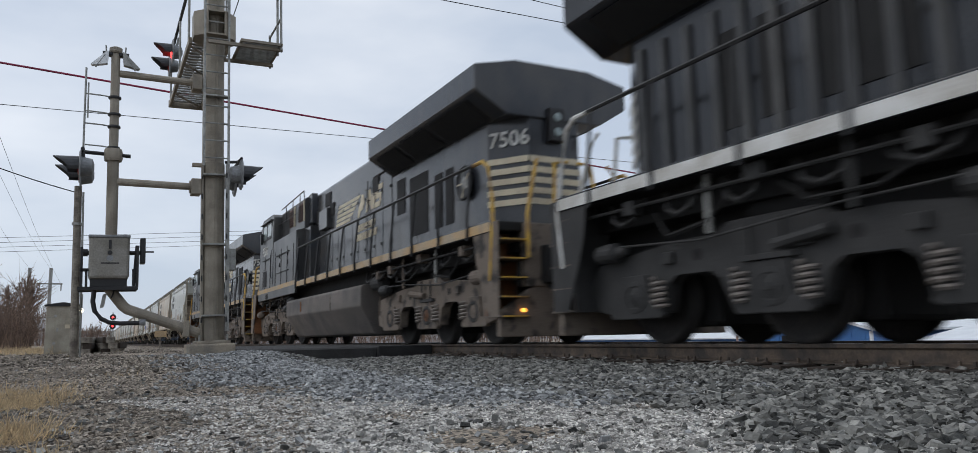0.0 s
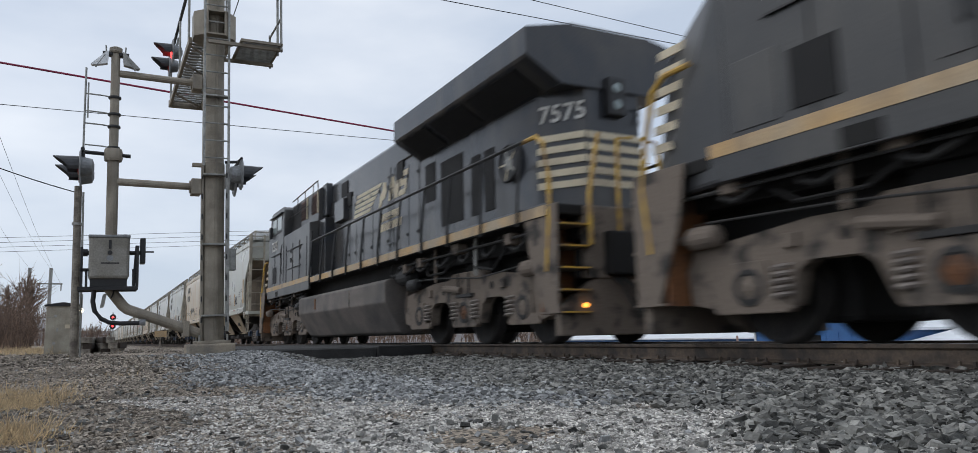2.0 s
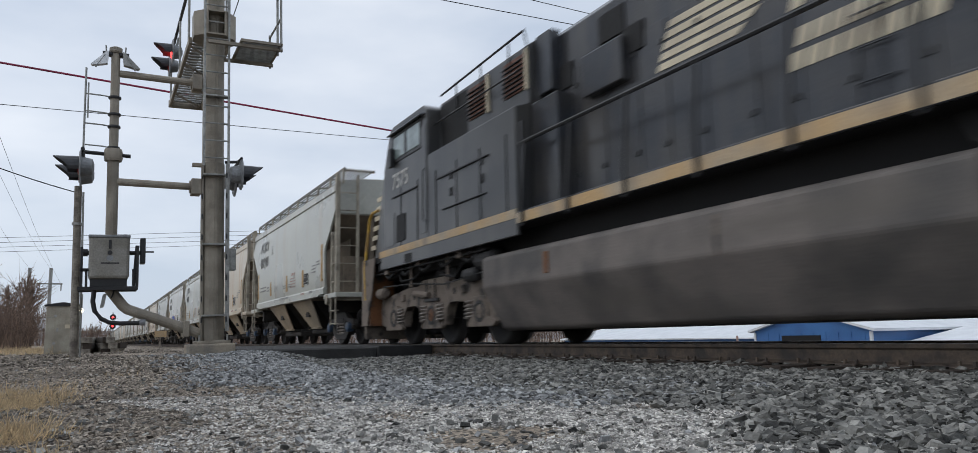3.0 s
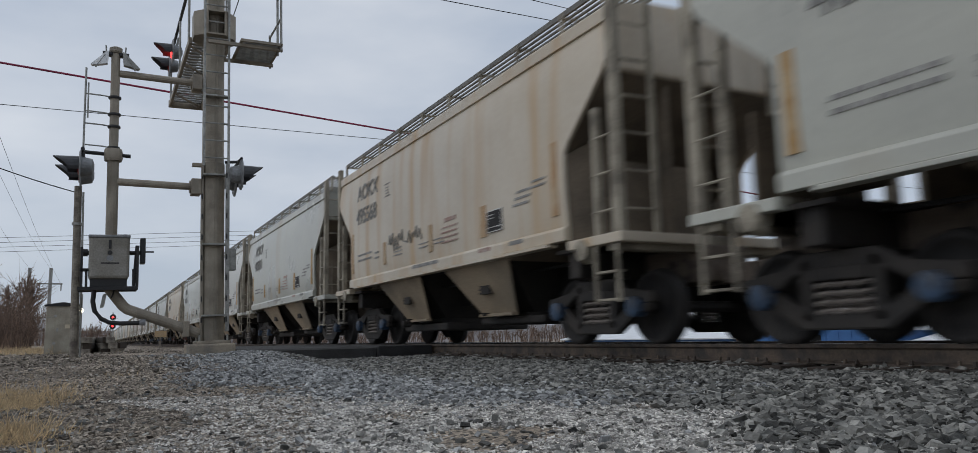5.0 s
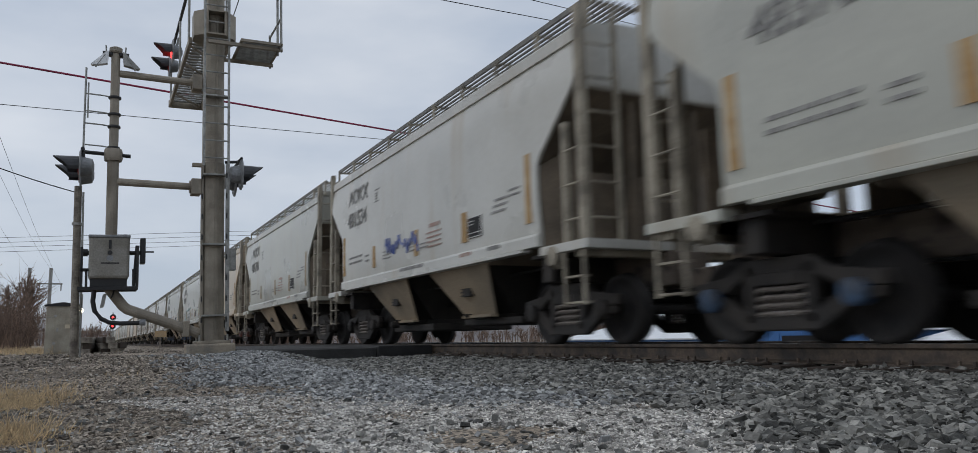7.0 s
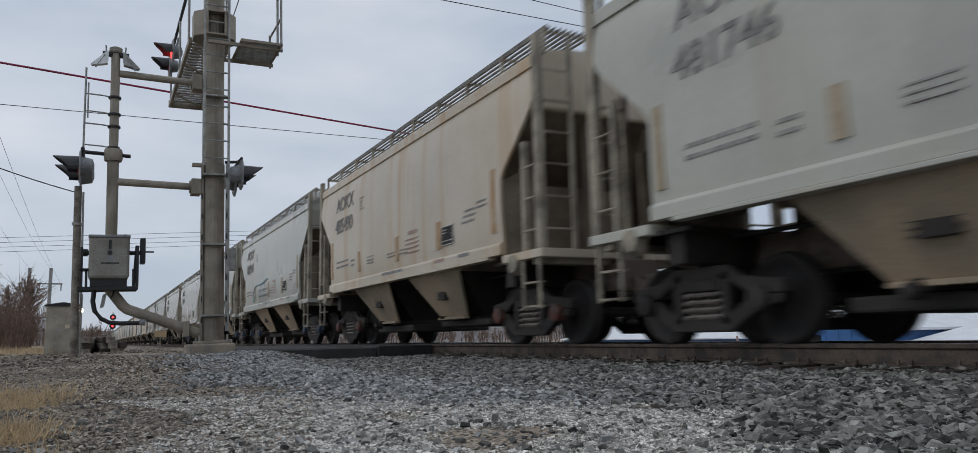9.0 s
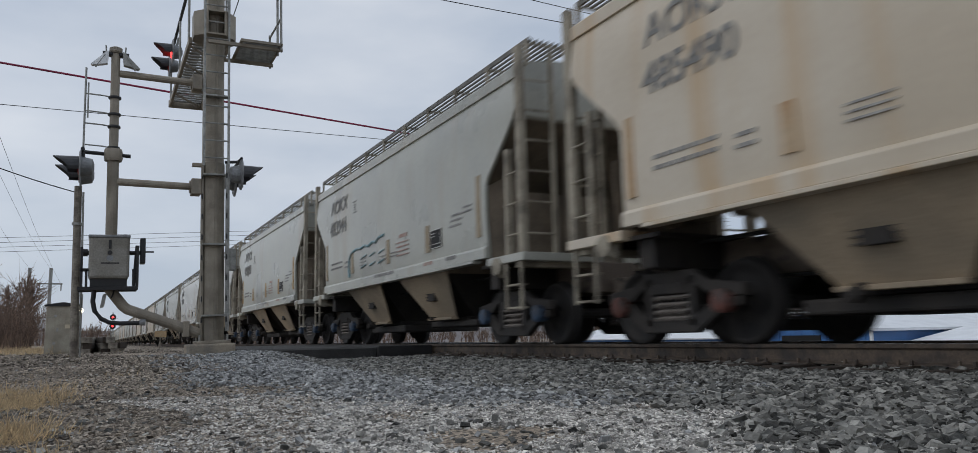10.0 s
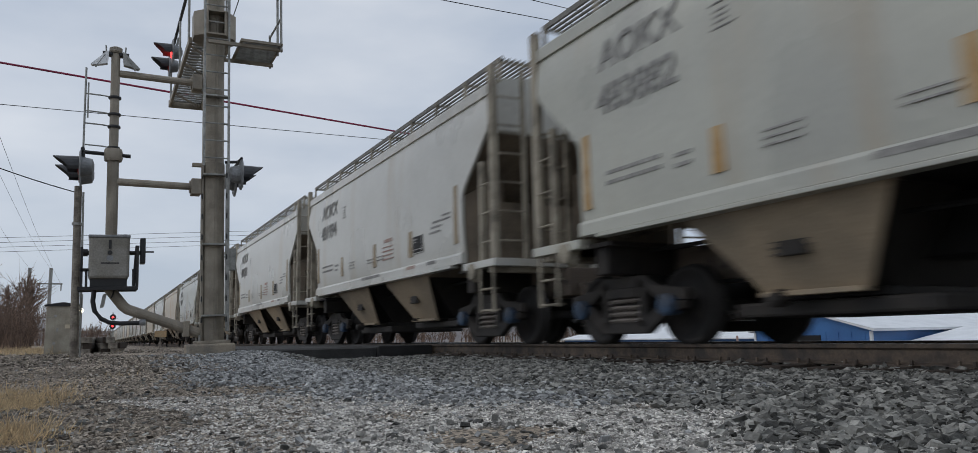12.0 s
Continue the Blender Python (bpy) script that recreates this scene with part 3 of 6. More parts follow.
def locomotive(number, y, label, stripe="gold", paint="black", flip=False, rail="yellow", under="grime", tank_mat="tank"):
    L = empty("locomotive", label, "locomotive", "locomotives of the train", at=(TRACK, y, 0))
    rolls = []
    front = "cabgrey" if paint == "black" else paint
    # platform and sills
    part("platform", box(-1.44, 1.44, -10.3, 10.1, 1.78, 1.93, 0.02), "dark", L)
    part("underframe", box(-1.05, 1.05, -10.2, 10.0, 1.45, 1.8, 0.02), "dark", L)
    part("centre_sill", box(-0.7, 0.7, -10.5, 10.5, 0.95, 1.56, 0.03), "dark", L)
    for s in (-1, 1):
        part("side_sill", box(*sorted((s * 1.46, s * 1.515)), -10.2, 3.0, 1.765, 1.95, 0.01), paint, L)
        part("sill_stripe", box(*sorted((s * 1.512, s * 1.519)), -10.15, 3.0, 1.775, 1.925), stripe, L, "faded stripe along the sill")
        part("cab_skirt", box(*sorted((s * 1.45, s * 1.51)), 3.0, 9.0, 1.6, 1.93, 0.01), front, L)
        part("sill_stripe", box(*sorted((s * 1.511, s * 1.519)), 3.02, 9.1, 1.86, 2.0), stripe, L, "faded stripe under the cab")
    # long hood
    hood = [(-0.95, 1.95), (-0.95, 4.6), (-0.87, 4.7), (-0.4, 4.78), (0.4, 4.78), (0.87, 4.7), (0.95, 4.6), (0.95, 1.95)]
    part("long_hood", prism(hood, "y", -9.1, 5.0, 0.015), paint, L)
    nose_end = [(-0.95, -9.1), (-0.5, -9.75), (0.5, -9.75), (0.95, -9.1)]
    part("hood_end", prism(nose_end, "z", 1.95, 4.3, 0.012), paint, L)
    # radiator section with its overhanging roof
    wing = [(-0.96, 3.86), (-1.52, 4.2), (-1.55, 4.24), (-1.55, 4.66), (-0.75, 4.84), (0.75, 4.84), (1.55, 4.66), (1.55, 4.24), (1.52, 4.2), (0.96, 3.86)]
    part("radiator_housing", prism(wing, "y", -9.8, -4.25, 0.012), paint, L)
    for s in (-1, 1):
        for i, (a, b) in enumerate(((-9.3, -7.6), (-7.4, -6.0), (-5.8, -4.6))):
            part("radiator_grille", prism([(s * 1.02, 3.885), (s * 1.48, 4.155), (s * 1.49, 4.145), (s * 1.03, 3.87)], "y", a, b), "louvre", L, "black radiator grille")
        for a, b, c, d in ((-7.62, -7.25, 2.3, 3.4), (-7.1, -6.72, 2.3, 3.4), (-6.35, -5.35, 2.3, 3.6), (-5.05, -4.55, 2.9, 3.7)):
            part("intake_grille", box(*sorted((s * 0.94, s * 0.965)), a, b, c, d, 0.006), "louvre", L, "dark intake grille")
        # hood doors and their hinges
        k = 0
        yy = -4.2
        while yy < 2.7:
            wdt = (0.62, 0.55, 0.72)[k % 3]
            part("hood_door", box(*sorted((s * 0.945, s * 0.963)), yy, yy + wdt - 0.04, 2.05, 3.95, 0.006), paint, L)
            for z in (2.35, 3.65):
                part("latch", box(*sorted((s * 0.96, s * 0.985)), yy + 0.04, yy + 0.1, z, z + 0.07, 0.005), "rail_black", L)
            yy += wdt
            k += 1
        for a in (-3.3, 0.6, 2.2):
            part("vent", box(*sorted((s * 0.955, s * 0.985)), a, a + 0.42, 3.72, 4.1, 0.01), "louvre", L)
        if stripe == "gold":
            part("brake_wheel", lathe([(0.3, s * 0.0), (0.33, s * 0.03), (0.3, s * 0.06), (0.27, s * 0.03)], "x", (s * 1.0, -8.25, 2.95), 24), "rail_black", L)
            part("brake_hub", lathe([(0.2, 0), (0.17, s * 0.05), (0.04, s * 0.08)], "x", (s * 0.97, -8.25, 2.95), 14), "galv", L)
            for k in range(5):
                a = 2 * math.pi * k / 5
                part("brake_spoke", tube([(s * 1.02, -8.25, 2.95), (s * 1.03, -8.25 + 0.29 * math.cos(a), 2.95 + 0.29 * math.sin(a))], 0.02, sides=5), "galv" if k % 2 or stripe != "gold" else "cream", L)
        else:
            for a in np.arange(-9.0, -4.4, 0.42):
                part("door_frame", box(*sorted((s * 0.95, s * 1.0)), a, a + 0.1, 2.1, 3.7, 0.01), "cabgrey", L)
        part("exhaust_box", box(*sorted((s * 0.9, s * 0.99)), -4.15, -2.9, 4.1, 4.6, 0.02), paint, L)
        part("grab_ladder", tube([(s * 1.0, -2.55, 2.1), (s * 1.0, -2.55, 4.1)], 0.014, sides=6), paint, L)
        for z in np.arange(2.3, 4.2, 0.32):
            part("rung", tube([(s * 0.97, -2.7, z), (s * 1.02, -2.66, z), (s * 1.02, -2.34, z), (s * 0.97, -2.3, z)], 0.011, sides=5), paint, L)
        handrail(L, s, [-9.4, -8.2, -6.9, -5.7, -4.4, -3.2, -2.0, -0.8, 0.4, 1.6, 2.8], 1.95, 2.98, "rail_black")
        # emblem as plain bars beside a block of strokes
        if stripe == "gold":
            for i in range(5):
                z, k = 3.3 + 0.122 * i, 0.2 * i
                part("emblem_bar", prism([(0.38 - 0.057 * i, z), (-0.92 - k, z), (-1.06 - k, z + 0.085), (0.34 - 0.057 * i, z + 0.085)], "x", *sorted((s * 0.966, s * 0.972))), "cream", L)
            part("emblem_block", prism([(-1.62, 3.28), (-1.78, 3.28), (-1.86, 3.42), (-2.05, 3.45), (-2.2, 3.6), (-2.12, 3.82), (-1.95, 3.86), (-1.9, 3.68), (-1.72, 3.55)], "x", *sorted((s * 0.966, s * 0.972))), "cream", L)
            for y0 in (-2.3, -2.72):
                part("emblem_block", prism([(y0, 3.33), (y0 - 0.2, 3.33), (y0 - 0.38, 3.87), (y0 - 0.16, 3.87)], "x", *sorted((s * 0.966, s * 0.973))), "cream", L)
            part("emblem_block", prism([(-2.46, 3.87), (-2.66, 3.87), (-2.92, 3.33), (-2.72, 3.33)], "x", *sorted((s * 0.966, s * 0.9725))), "cream", L)
            for z, y0 in ((3.33, -3.02), (3.54, -3.1), (3.74, -3.18)):
                part("emblem_block", prism([(y0 + 0.04, z), (y0 - 0.36, z), (y0 - 0.42, z + 0.13), (y0 - 0.02, z + 0.13)], "x", *sorted((s * 0.966, s * 0.973))), "cream", L)
            for y0, z in ((-3.08, 3.62), (-3.34, 3.42)):
                part("emblem_block", prism([(y0, z), (y0 - 0.12, z), (y0 - 0.15, z + 0.16), (y0 - 0.03, z + 0.16)], "x", *sorted((s * 0.966, s * 0.9725))), "cream", L)
            for z, wid, n, y1 in ((2.9, 1.36, 7, -1.66), (2.66, 1.6, 8, -1.56)):
                for j in range(n):
                    a = y1 - j * wid / n
                    b = a - wid / n + 0.05
                    part("name_bar", prism([(a, z), (b, z), (b - 0.06, z + 0.18), (a - 0.06, z + 0.18)], "x", *sorted((s * 0.966, s * 0.972))), "cream", L)
    for a, b, c in ((-4.2, -2.2, 4.92), (0.2, 0.7, 4.9), (1.6, 2.3, 4.86)):
        part("roof_hatch", box(-0.6, 0.6, a, b, 4.74, c, 0.03), paint, L)
    part("horn", tube([(0.2, 7.3, 4.62), (0.2, 7.3, 4.8), (0.2, 7.9, 4.82)], [0.03, 0.03, 0.07]), "rail_black", L)
    # full-width cabinet, cab and nose
    for s in (-1, 1):
        for a in np.arange(3.3, 8.6, 0.9):
            part("panel_seam", box(*sorted((s * 1.49, s * 1.512)), a, a + 0.012, 2.0, 3.2), "dark", L)
    part("cabinet", prism([(-1.5, 1.93), (-1.5, 3.58), (-1.22, 3.63), (-1.22, 4.6), (-1.0, 4.74), (1.0, 4.74), (1.22, 4.6), (1.22, 3.63), (1.5, 3.58), (1.5, 1.93)], "y", 3.0, 6.4, 0.02), front, L)
    cab = [(6.4, 1.93), (6.4, 4.5), (6.6, 4.62), (8.3, 4.62), (8.48, 4.54), (8.85, 3.75), (8.85, 1.93)]
    part("cab", prism(cab, "x", -1.5, 1.5, 0.03), front, L)
    bm = bmesh.new()
    nose = [bm.verts.new(v) for v in ((-1.49, 8.85, 1.6), (1.49, 8.85, 1.6), (1.28, 10.25, 1.6), (-1.28, 10.25, 1.6), (-1.49, 8.85, 3.75), (1.49, 8.85, 3.75), (1.05, 10.12, 3.35), (-1.05, 10.12, 3.35))]
    for f in ((0, 1, 2, 3), (4, 7, 6, 5), (0, 4, 5, 1), (1, 5, 6, 2), (2, 6, 7, 3), (3, 7, 4, 0)):
        bm.faces.new([nose[i] for i in f])
    bmesh.ops.bevel(bm, geom=bm.edges[:], offset=0.06, segments=3, affect="EDGES", profile=0.5)
    part("nose", bm, front, L)
    for s in (-1, 1):
        for a, b in ((7.58, 8.24), (6.76, 7.46)):
            part("cab_window", box(*sorted((s * 1.49, s * 1.508)), a, b, 3.87, 4.37, 0.02), "glass", L, "grey reflecting cab side window")
            fr = box(*sorted((s * 1.495, s * 1.518)), a - 0.05, b + 0.05, 3.79, 3.85, 0.006)
            box(*sorted((s * 1.495, s * 1.518)), a - 0.05, b + 0.05, 4.34, 4.39, 0.006, bm=fr)
            box(*sorted((s * 1.495, s * 1.518)), a - 0.06, a, 3.79, 4.39, 0.006, bm=fr)
            box(*sorted((s * 1.495, s * 1.518)), b, b + 0.06, 3.79, 4.39, 0.006, bm=fr)
            part("window_frame", fr, "rail_black", L)
        part("mirror", box(*sorted((s * 1.53, s * 1.62)), 8.12, 8.3, 3.7, 4.1, 0.01), "rail_black", L)
        part("drip_rail", box(*sorted((s * 1.5, s * 1.6)), 6.5, 8.4, 4.4, 4.43, 0.006), paint, L)
        part("side_grille", box(*sorted((s * 1.495, s * 1.515)), 7.55, 8.06, 2.09, 2.65, 0.006), "louvre", L)
        for a in (4.1, 5.3):
            part("hasp", box(*sorted((s * 1.5, s * 1.53)), a, a + 0.06, 2.6, 2.75, 0.006), "rail_black", L)
            part("hasp", box(*sorted((s * 1.5, s * 1.53)), a, a + 0.06, 2.9, 3.05, 0.006), "rail_black", L)
        for z0, z1, a, b in ((3.0, 3.03, 3.9, 5.9), (2.4, 2.42, 4.0, 5.7), (3.05, 3.08, 6.9, 8.3)):
            part("drip_strip", box(*sorted((s * 1.5, s * 1.535)), a, b, z0, z1, 0.005), "rail_black", L)
        part("recess_panel", box(*sorted((s * 1.2, s * 1.226)), 5.2, 6.35, 3.68, 4.55, 0.006), "louvre", L)
        part("cab_door", box(*sorted((s * 1.498, s * 1.512)), 6.45, 6.7, 2.1, 4.2, 0.005), front, L)
        part("grab_iron", tube([(s * 1.5, 6.5, 2.3), (s * 1.56, 6.5, 2.35), (s * 1.56, 6.5, 3.3), (s * 1.5, 6.5, 3.35)], 0.014, sides=6), "rail_black", L)
        part("access_door", box(*sorted((s * 1.498, s * 1.51)), 8.2, 8.75, 2.05, 2.75, 0.006), front, L)
        part("skirt_opening", box(*sorted((s * 1.5, s * 1.515)), 7.2, 7.6, 1.62, 1.8, 0.006), "dark", L)
        part("filter_box", box(*sorted((s * 0.94, s * 1.12)), 2.55, 2.98, 3.75, 4.7, 0.015), paint, L)
        part("hood_recess", box(*sorted((s * 0.94, s * 1.24)), 2.25, 2.98, 1.95, 3.62, 0.02), paint, L)
        part("hood_box", box(*sorted((s * 0.94, s * 1.1)), 0.92, 1.8, 3.38, 3.98, 0.02), paint, L)
        part("vent", box(*sorted((s * 0.94, s * 0.975)), 0.98, 1.55, 4.08, 4.48, 0.01), "louvre", L)
        for a in (3.1, 4.4):
            part("upper_louvre", box(*sorted((s * 1.21, s * 1.245)), a, a + 0.7, 3.92, 4.5, 0.01), "brown", L, "rusty brown louvre in a pale frame")
            for z in np.arange(3.95, 4.46, 0.075):
                part("louvre_slat", box(*sorted((s * 1.235, s * 1.27)), a + 0.04, a + 0.71, z, z + 0.02, 0.004), "dark", L)
            part("louvre_frame", box(*sorted((s * 1.21, s * 1.265)), a - 0.06, a - 0.01, 3.88, 4.54, 0.006), "cream", L)
        for i in range(6):
            z = 2.15 + 0.23 * i
            part("nose_bar", prism([(9.55 - 0.07 * i + 0.25, z), (10.12, z), (10.12, z + 0.1), (9.6 - 0.07 * i + 0.25, z + 0.1)], "x", *sorted((s * (1.345 - 0.03 * i), s * (1.365 - 0.03 * i)))), "cream", L)
        # roof rails over the cabinet
        part("roof_rail", tube([(s * 1.25, 2.7, 3.6), (s * 1.25, 3.1, 4.85), (s * 1.25, 6.3, 4.75)], 0.02, sides=6), "rail_black", L)
        part("roof_rail", tube([(s * 1.34, 3.2, 4.2), (s * 1.34, 6.5, 4.2)], 0.016, sides=6), "rail_black", L)
        for a in (3.6, 4.6, 5.6):
            part("roof_rail_post", tube([(s * 1.25, a, 4.2), (s * 1.25, a, 4.8)], 0.015, sides=6), "rail_black", L)
        part("hood_corner_post", tube([(s * 1.46, 2.9, 1.75), (s * 1.46, 2.9, 3.3)], 0.035, sides=6), paint, L)
        # rust-brown side panel and steps at both ends
        for e in (-1, 1):
            y0, y1 = sorted((e * 9.7, e * 10.45))
            part("step_panel", prism([(e * 9.5, 1.92), (e * 10.38, 1.92), (e * 10.36, 0.42), (e * 10.0, 0.42), (e * 9.62, 1.3)], "x", *sorted((s * 1.465, s * 1.5)), 0.01), under, L)
            part("step_light", lathe([(0.03, -0.02), (0.035, 0.0), (0.03, 0.02)], "y", (s * 1.05, e * 10.36, 0.53), 12), "amber", L, "lit amber step light")
            part("step_back", box(*sorted((s * 0.9, s * 1.46)), *sorted((e * 9.86, e * 9.9)), 0.42, 1.9), "rustdark" if stripe == "gold" else under, L, "stepwell back plate")
            for z in (0.42, 0.72, 1.02, 1.32, 1.62):
                part("step", box(*sorted((s * 0.95, s * 1.5)), *sorted((e * 9.92, e * 10.4)), z, z + 0.03, 0.006), "grime", L)
                part("step_edge", box(*sorted((s * 1.0, s * 1.44)), *sorted((e * 10.4, e * 10.42)), z + 0.005, z + 0.028), "yellow", L, "yellow step edge")
            part("corner_handrail", tube([(s * 1.49, e * 10.1, 1.0), (s * 1.49, e * 10.2, 1.75), (s * 1.45, e * 10.15, 2.3), (s * 1.44, e * 10.0, 2.85), (s * 1.44, e * 9.8, 2.98), (s * 1.44, e * 9.4, 2.98)], 0.035, sides=8), rail, L, "bent yellow handrail")
            part("corner_handrail", tube([(s * 0.97, e * 10.42, 1.35), (s * 0.97, e * 10.42, 2.05), (s * 0.8, e * 10.38, 2.75), (s * 0.7, e * 10.3, 2.98)], 0.035, sides=8), rail, L, "bent yellow handrail")
        for e in (-1, 1):
            part("end_rail", tube([(s * 0.42, e * 10.36, 1.2), (s * 0.42, e * 10.36, 2.2), (s * 0.36, e * 10.3, 2.95), (s * 0.1, e * 10.3, 2.98)], 0.03, sides=8), rail, L, "bent yellow end rail")
    # hood end: bars, number, headlight
    for i in range(5):
        z = 2.35 + 0.185 * i
        for s in (-1, 1):
            a, b = Vector((s * 0.97, -9.08)), Vector((s * 0.52, -9.757))
            o = Vector((s * 0.012, -0.008))
            part("end_bar", prism([tuple(a + o * 0.2), tuple(b + o * 0.2), tuple(b + o), tuple(a + o)], "z", z, z + 0.105), "cream" if stripe == "gold" else "white", L)
        part("end_bar", box(-0.5, 0.5, -9.765, -9.752, z, z + 0.105), "cream" if stripe == "gold" else "white", L)
    part("headlight_housing", box(-0.16, 0.16, -9.9, -9.74, 3.45, 4.05, 0.02), "rail_black", L)
    for z in (3.62, 3.88):
        part("headlight", lathe([(0.07, -0.02), (0.08, 0.0), (0.08, 0.02)], "y", (0, -9.9, z), 16), "glass", L)
    if number:
        for s in (-1, 1):
            ang = math.atan2(9.75 - 9.1, 0.45)
            m = Matrix.Translation((s * 0.735, -9.43, 3.25)) @ Matrix.Rotation(-s * -1 * (math.pi / 2 - 0.0) * 0, 4, "Z")
            n = Vector((s * 0.65, -0.45, 0)).normalized()
            xax = Vector((0, 0, 1)).cross(n)
            rot = Matrix((xax, Vector((0, 0, 1)), n)).transposed().to_4x4()
            lettering(number, 0.38, "white", L, Matrix.Translation(Vector((s * 0.68, -9.51, 3.4)) + n * 0.014 - xax * 0.47) @ rot, "road_number", bold=0.006, space=1.05)
            rot = Matrix((Vector((0, -s * -1, 0)), Vector((0, 0, 1)), Vector((s, 0, 0)))).transposed().to_4x4()
            lettering(number, 0.46, "white", L, Matrix.Translation((s * 1.508, 8.3 if s < 0 else 7.1, 3.24)) @ rot, "road_number", bold=0.004)
    # pilot, coupler, hoses
    for e in (-1, 1):
        plow = [(-1.45, 0.12), (1.45, 0.12), (1.45, 0.5), (0.8, 0.95), (-0.8, 0.95), (-1.45, 0.5)]
        part("pilot_plate", prism(plow, "y", *sorted((e * 10.2, e * 10.32)), 0.02), "grime", L)
        part("end_plate", box(-1.0, 1.0, *sorted((e * 10.2, e * 10.35)), 0.9, 1.92, 0.02), "grime", L)
        part("coupler", prism([(-0.1, 0.75), (0.1, 0.75), (0.16, 0.8), (0.16, 0.98), (-0.16, 0.98)], "y", *sorted((e * 10.3, e * 11.1)), 0.02), "grime", L)
        for x in (-0.6, -0.45, 0.45, 0.6):
            part("air_hose", tube([(x, e * 10.35, 0.95), (x, e * 10.6, 0.8), (x * 0.9, e * 10.75, 0.5), (x * 0.85, e * 10.95, 0.42)], 0.025, sides=6), "dark", L)
    # fuel tank with chamfered lower sides
    tank = [(-1.4, 1.41), (-1.5, 1.35), (-1.5, 0.9), (-1.14, 0.26), (-1.05, 0.22), (1.05, 0.22), (1.14, 0.26), (1.5, 0.9), (1.5, 1.35), (1.4, 1.41)]
    part("fuel_tank", prism(tank, "y", -3.55, 4.2, 0.03), tank_mat, L)
    for s in (-1, 1):
        part("tank_gauge", box(*sorted((s * 1.495, s * 1.52)), 2.2, 2.29, 0.98, 1.28, 0.006), "rustdark", L)
        part("tank_strap", box(*sorted((s * 1.495, s * 1.508)), -1.0, -0.94, 0.88, 1.3, 0.004), "grime", L)
        for a in (-9.3, -8.3, -7.4, -6.5, -5.6, -4.8, -4.0, 4.6, 5.6, 6.6, 7.6, 8.6):
            w = 0.5 + 0.3 * abs(math.sin(a * 3))
            part("cable_loop", tube([(s * 1.25, a, 1.72), (s * 1.33, a + w * 0.2, 1.5), (s * 1.35, a + w * 0.5, 1.42), (s * 1.33, a + w * 0.8, 1.48), (s * 1.25, a + w, 1.72)], 0.026, sides=6), "blackgrime", L)
        for a, w, z in ((-8.9, 0.18, 1.52), (-7.0, 0.25, 1.58), (-5.3, 0.2, 1.5), (-4.5, 0.16, 1.45), (5.2, 0.22, 1.5), (7.1, 0.2, 1.55), (8.9, 0.2, 1.5)):
            part("valve_box", box(*sorted((s * 1.2, s * 1.4)), a, a + w, z, z + 0.18, 0.015), under, L)
        for a in (-7.6, -5.9, 5.9, 7.7):
            part("hanger", box(*sorted((s * 1.3, s * 1.34)), a, a + 0.06, 1.15, 1.78, 0.006), "galv" if a == -7.6 else under, L)
        part("air_line", tube([(s * 1.36, -10.0, 1.62), (s * 1.36, -4.0, 1.6)], 0.022, sides=6), "blackgrime", L)
        part("air_line", tube([(s * 1.36, 4.3, 1.55), (s * 1.36, 9.8, 1.55)], 0.022, sides=6), "blackgrime", L)
        for a in (-4.1, 4.5):
            part("air_reservoir", lathe([(0.1, -0.35), (0.17, -0.28), (0.17, 0.28), (0.1, 0.35)], "y", (s * 1.2, a, 1.4), 14), "blackgrime", L)
    loco_truck(L, -6.9, rolls, under)
    loco_truck(L, 6.9, rolls, under)
    if flip:
        L.rotation_euler = (0, 0, math.pi)
    return L, rolls


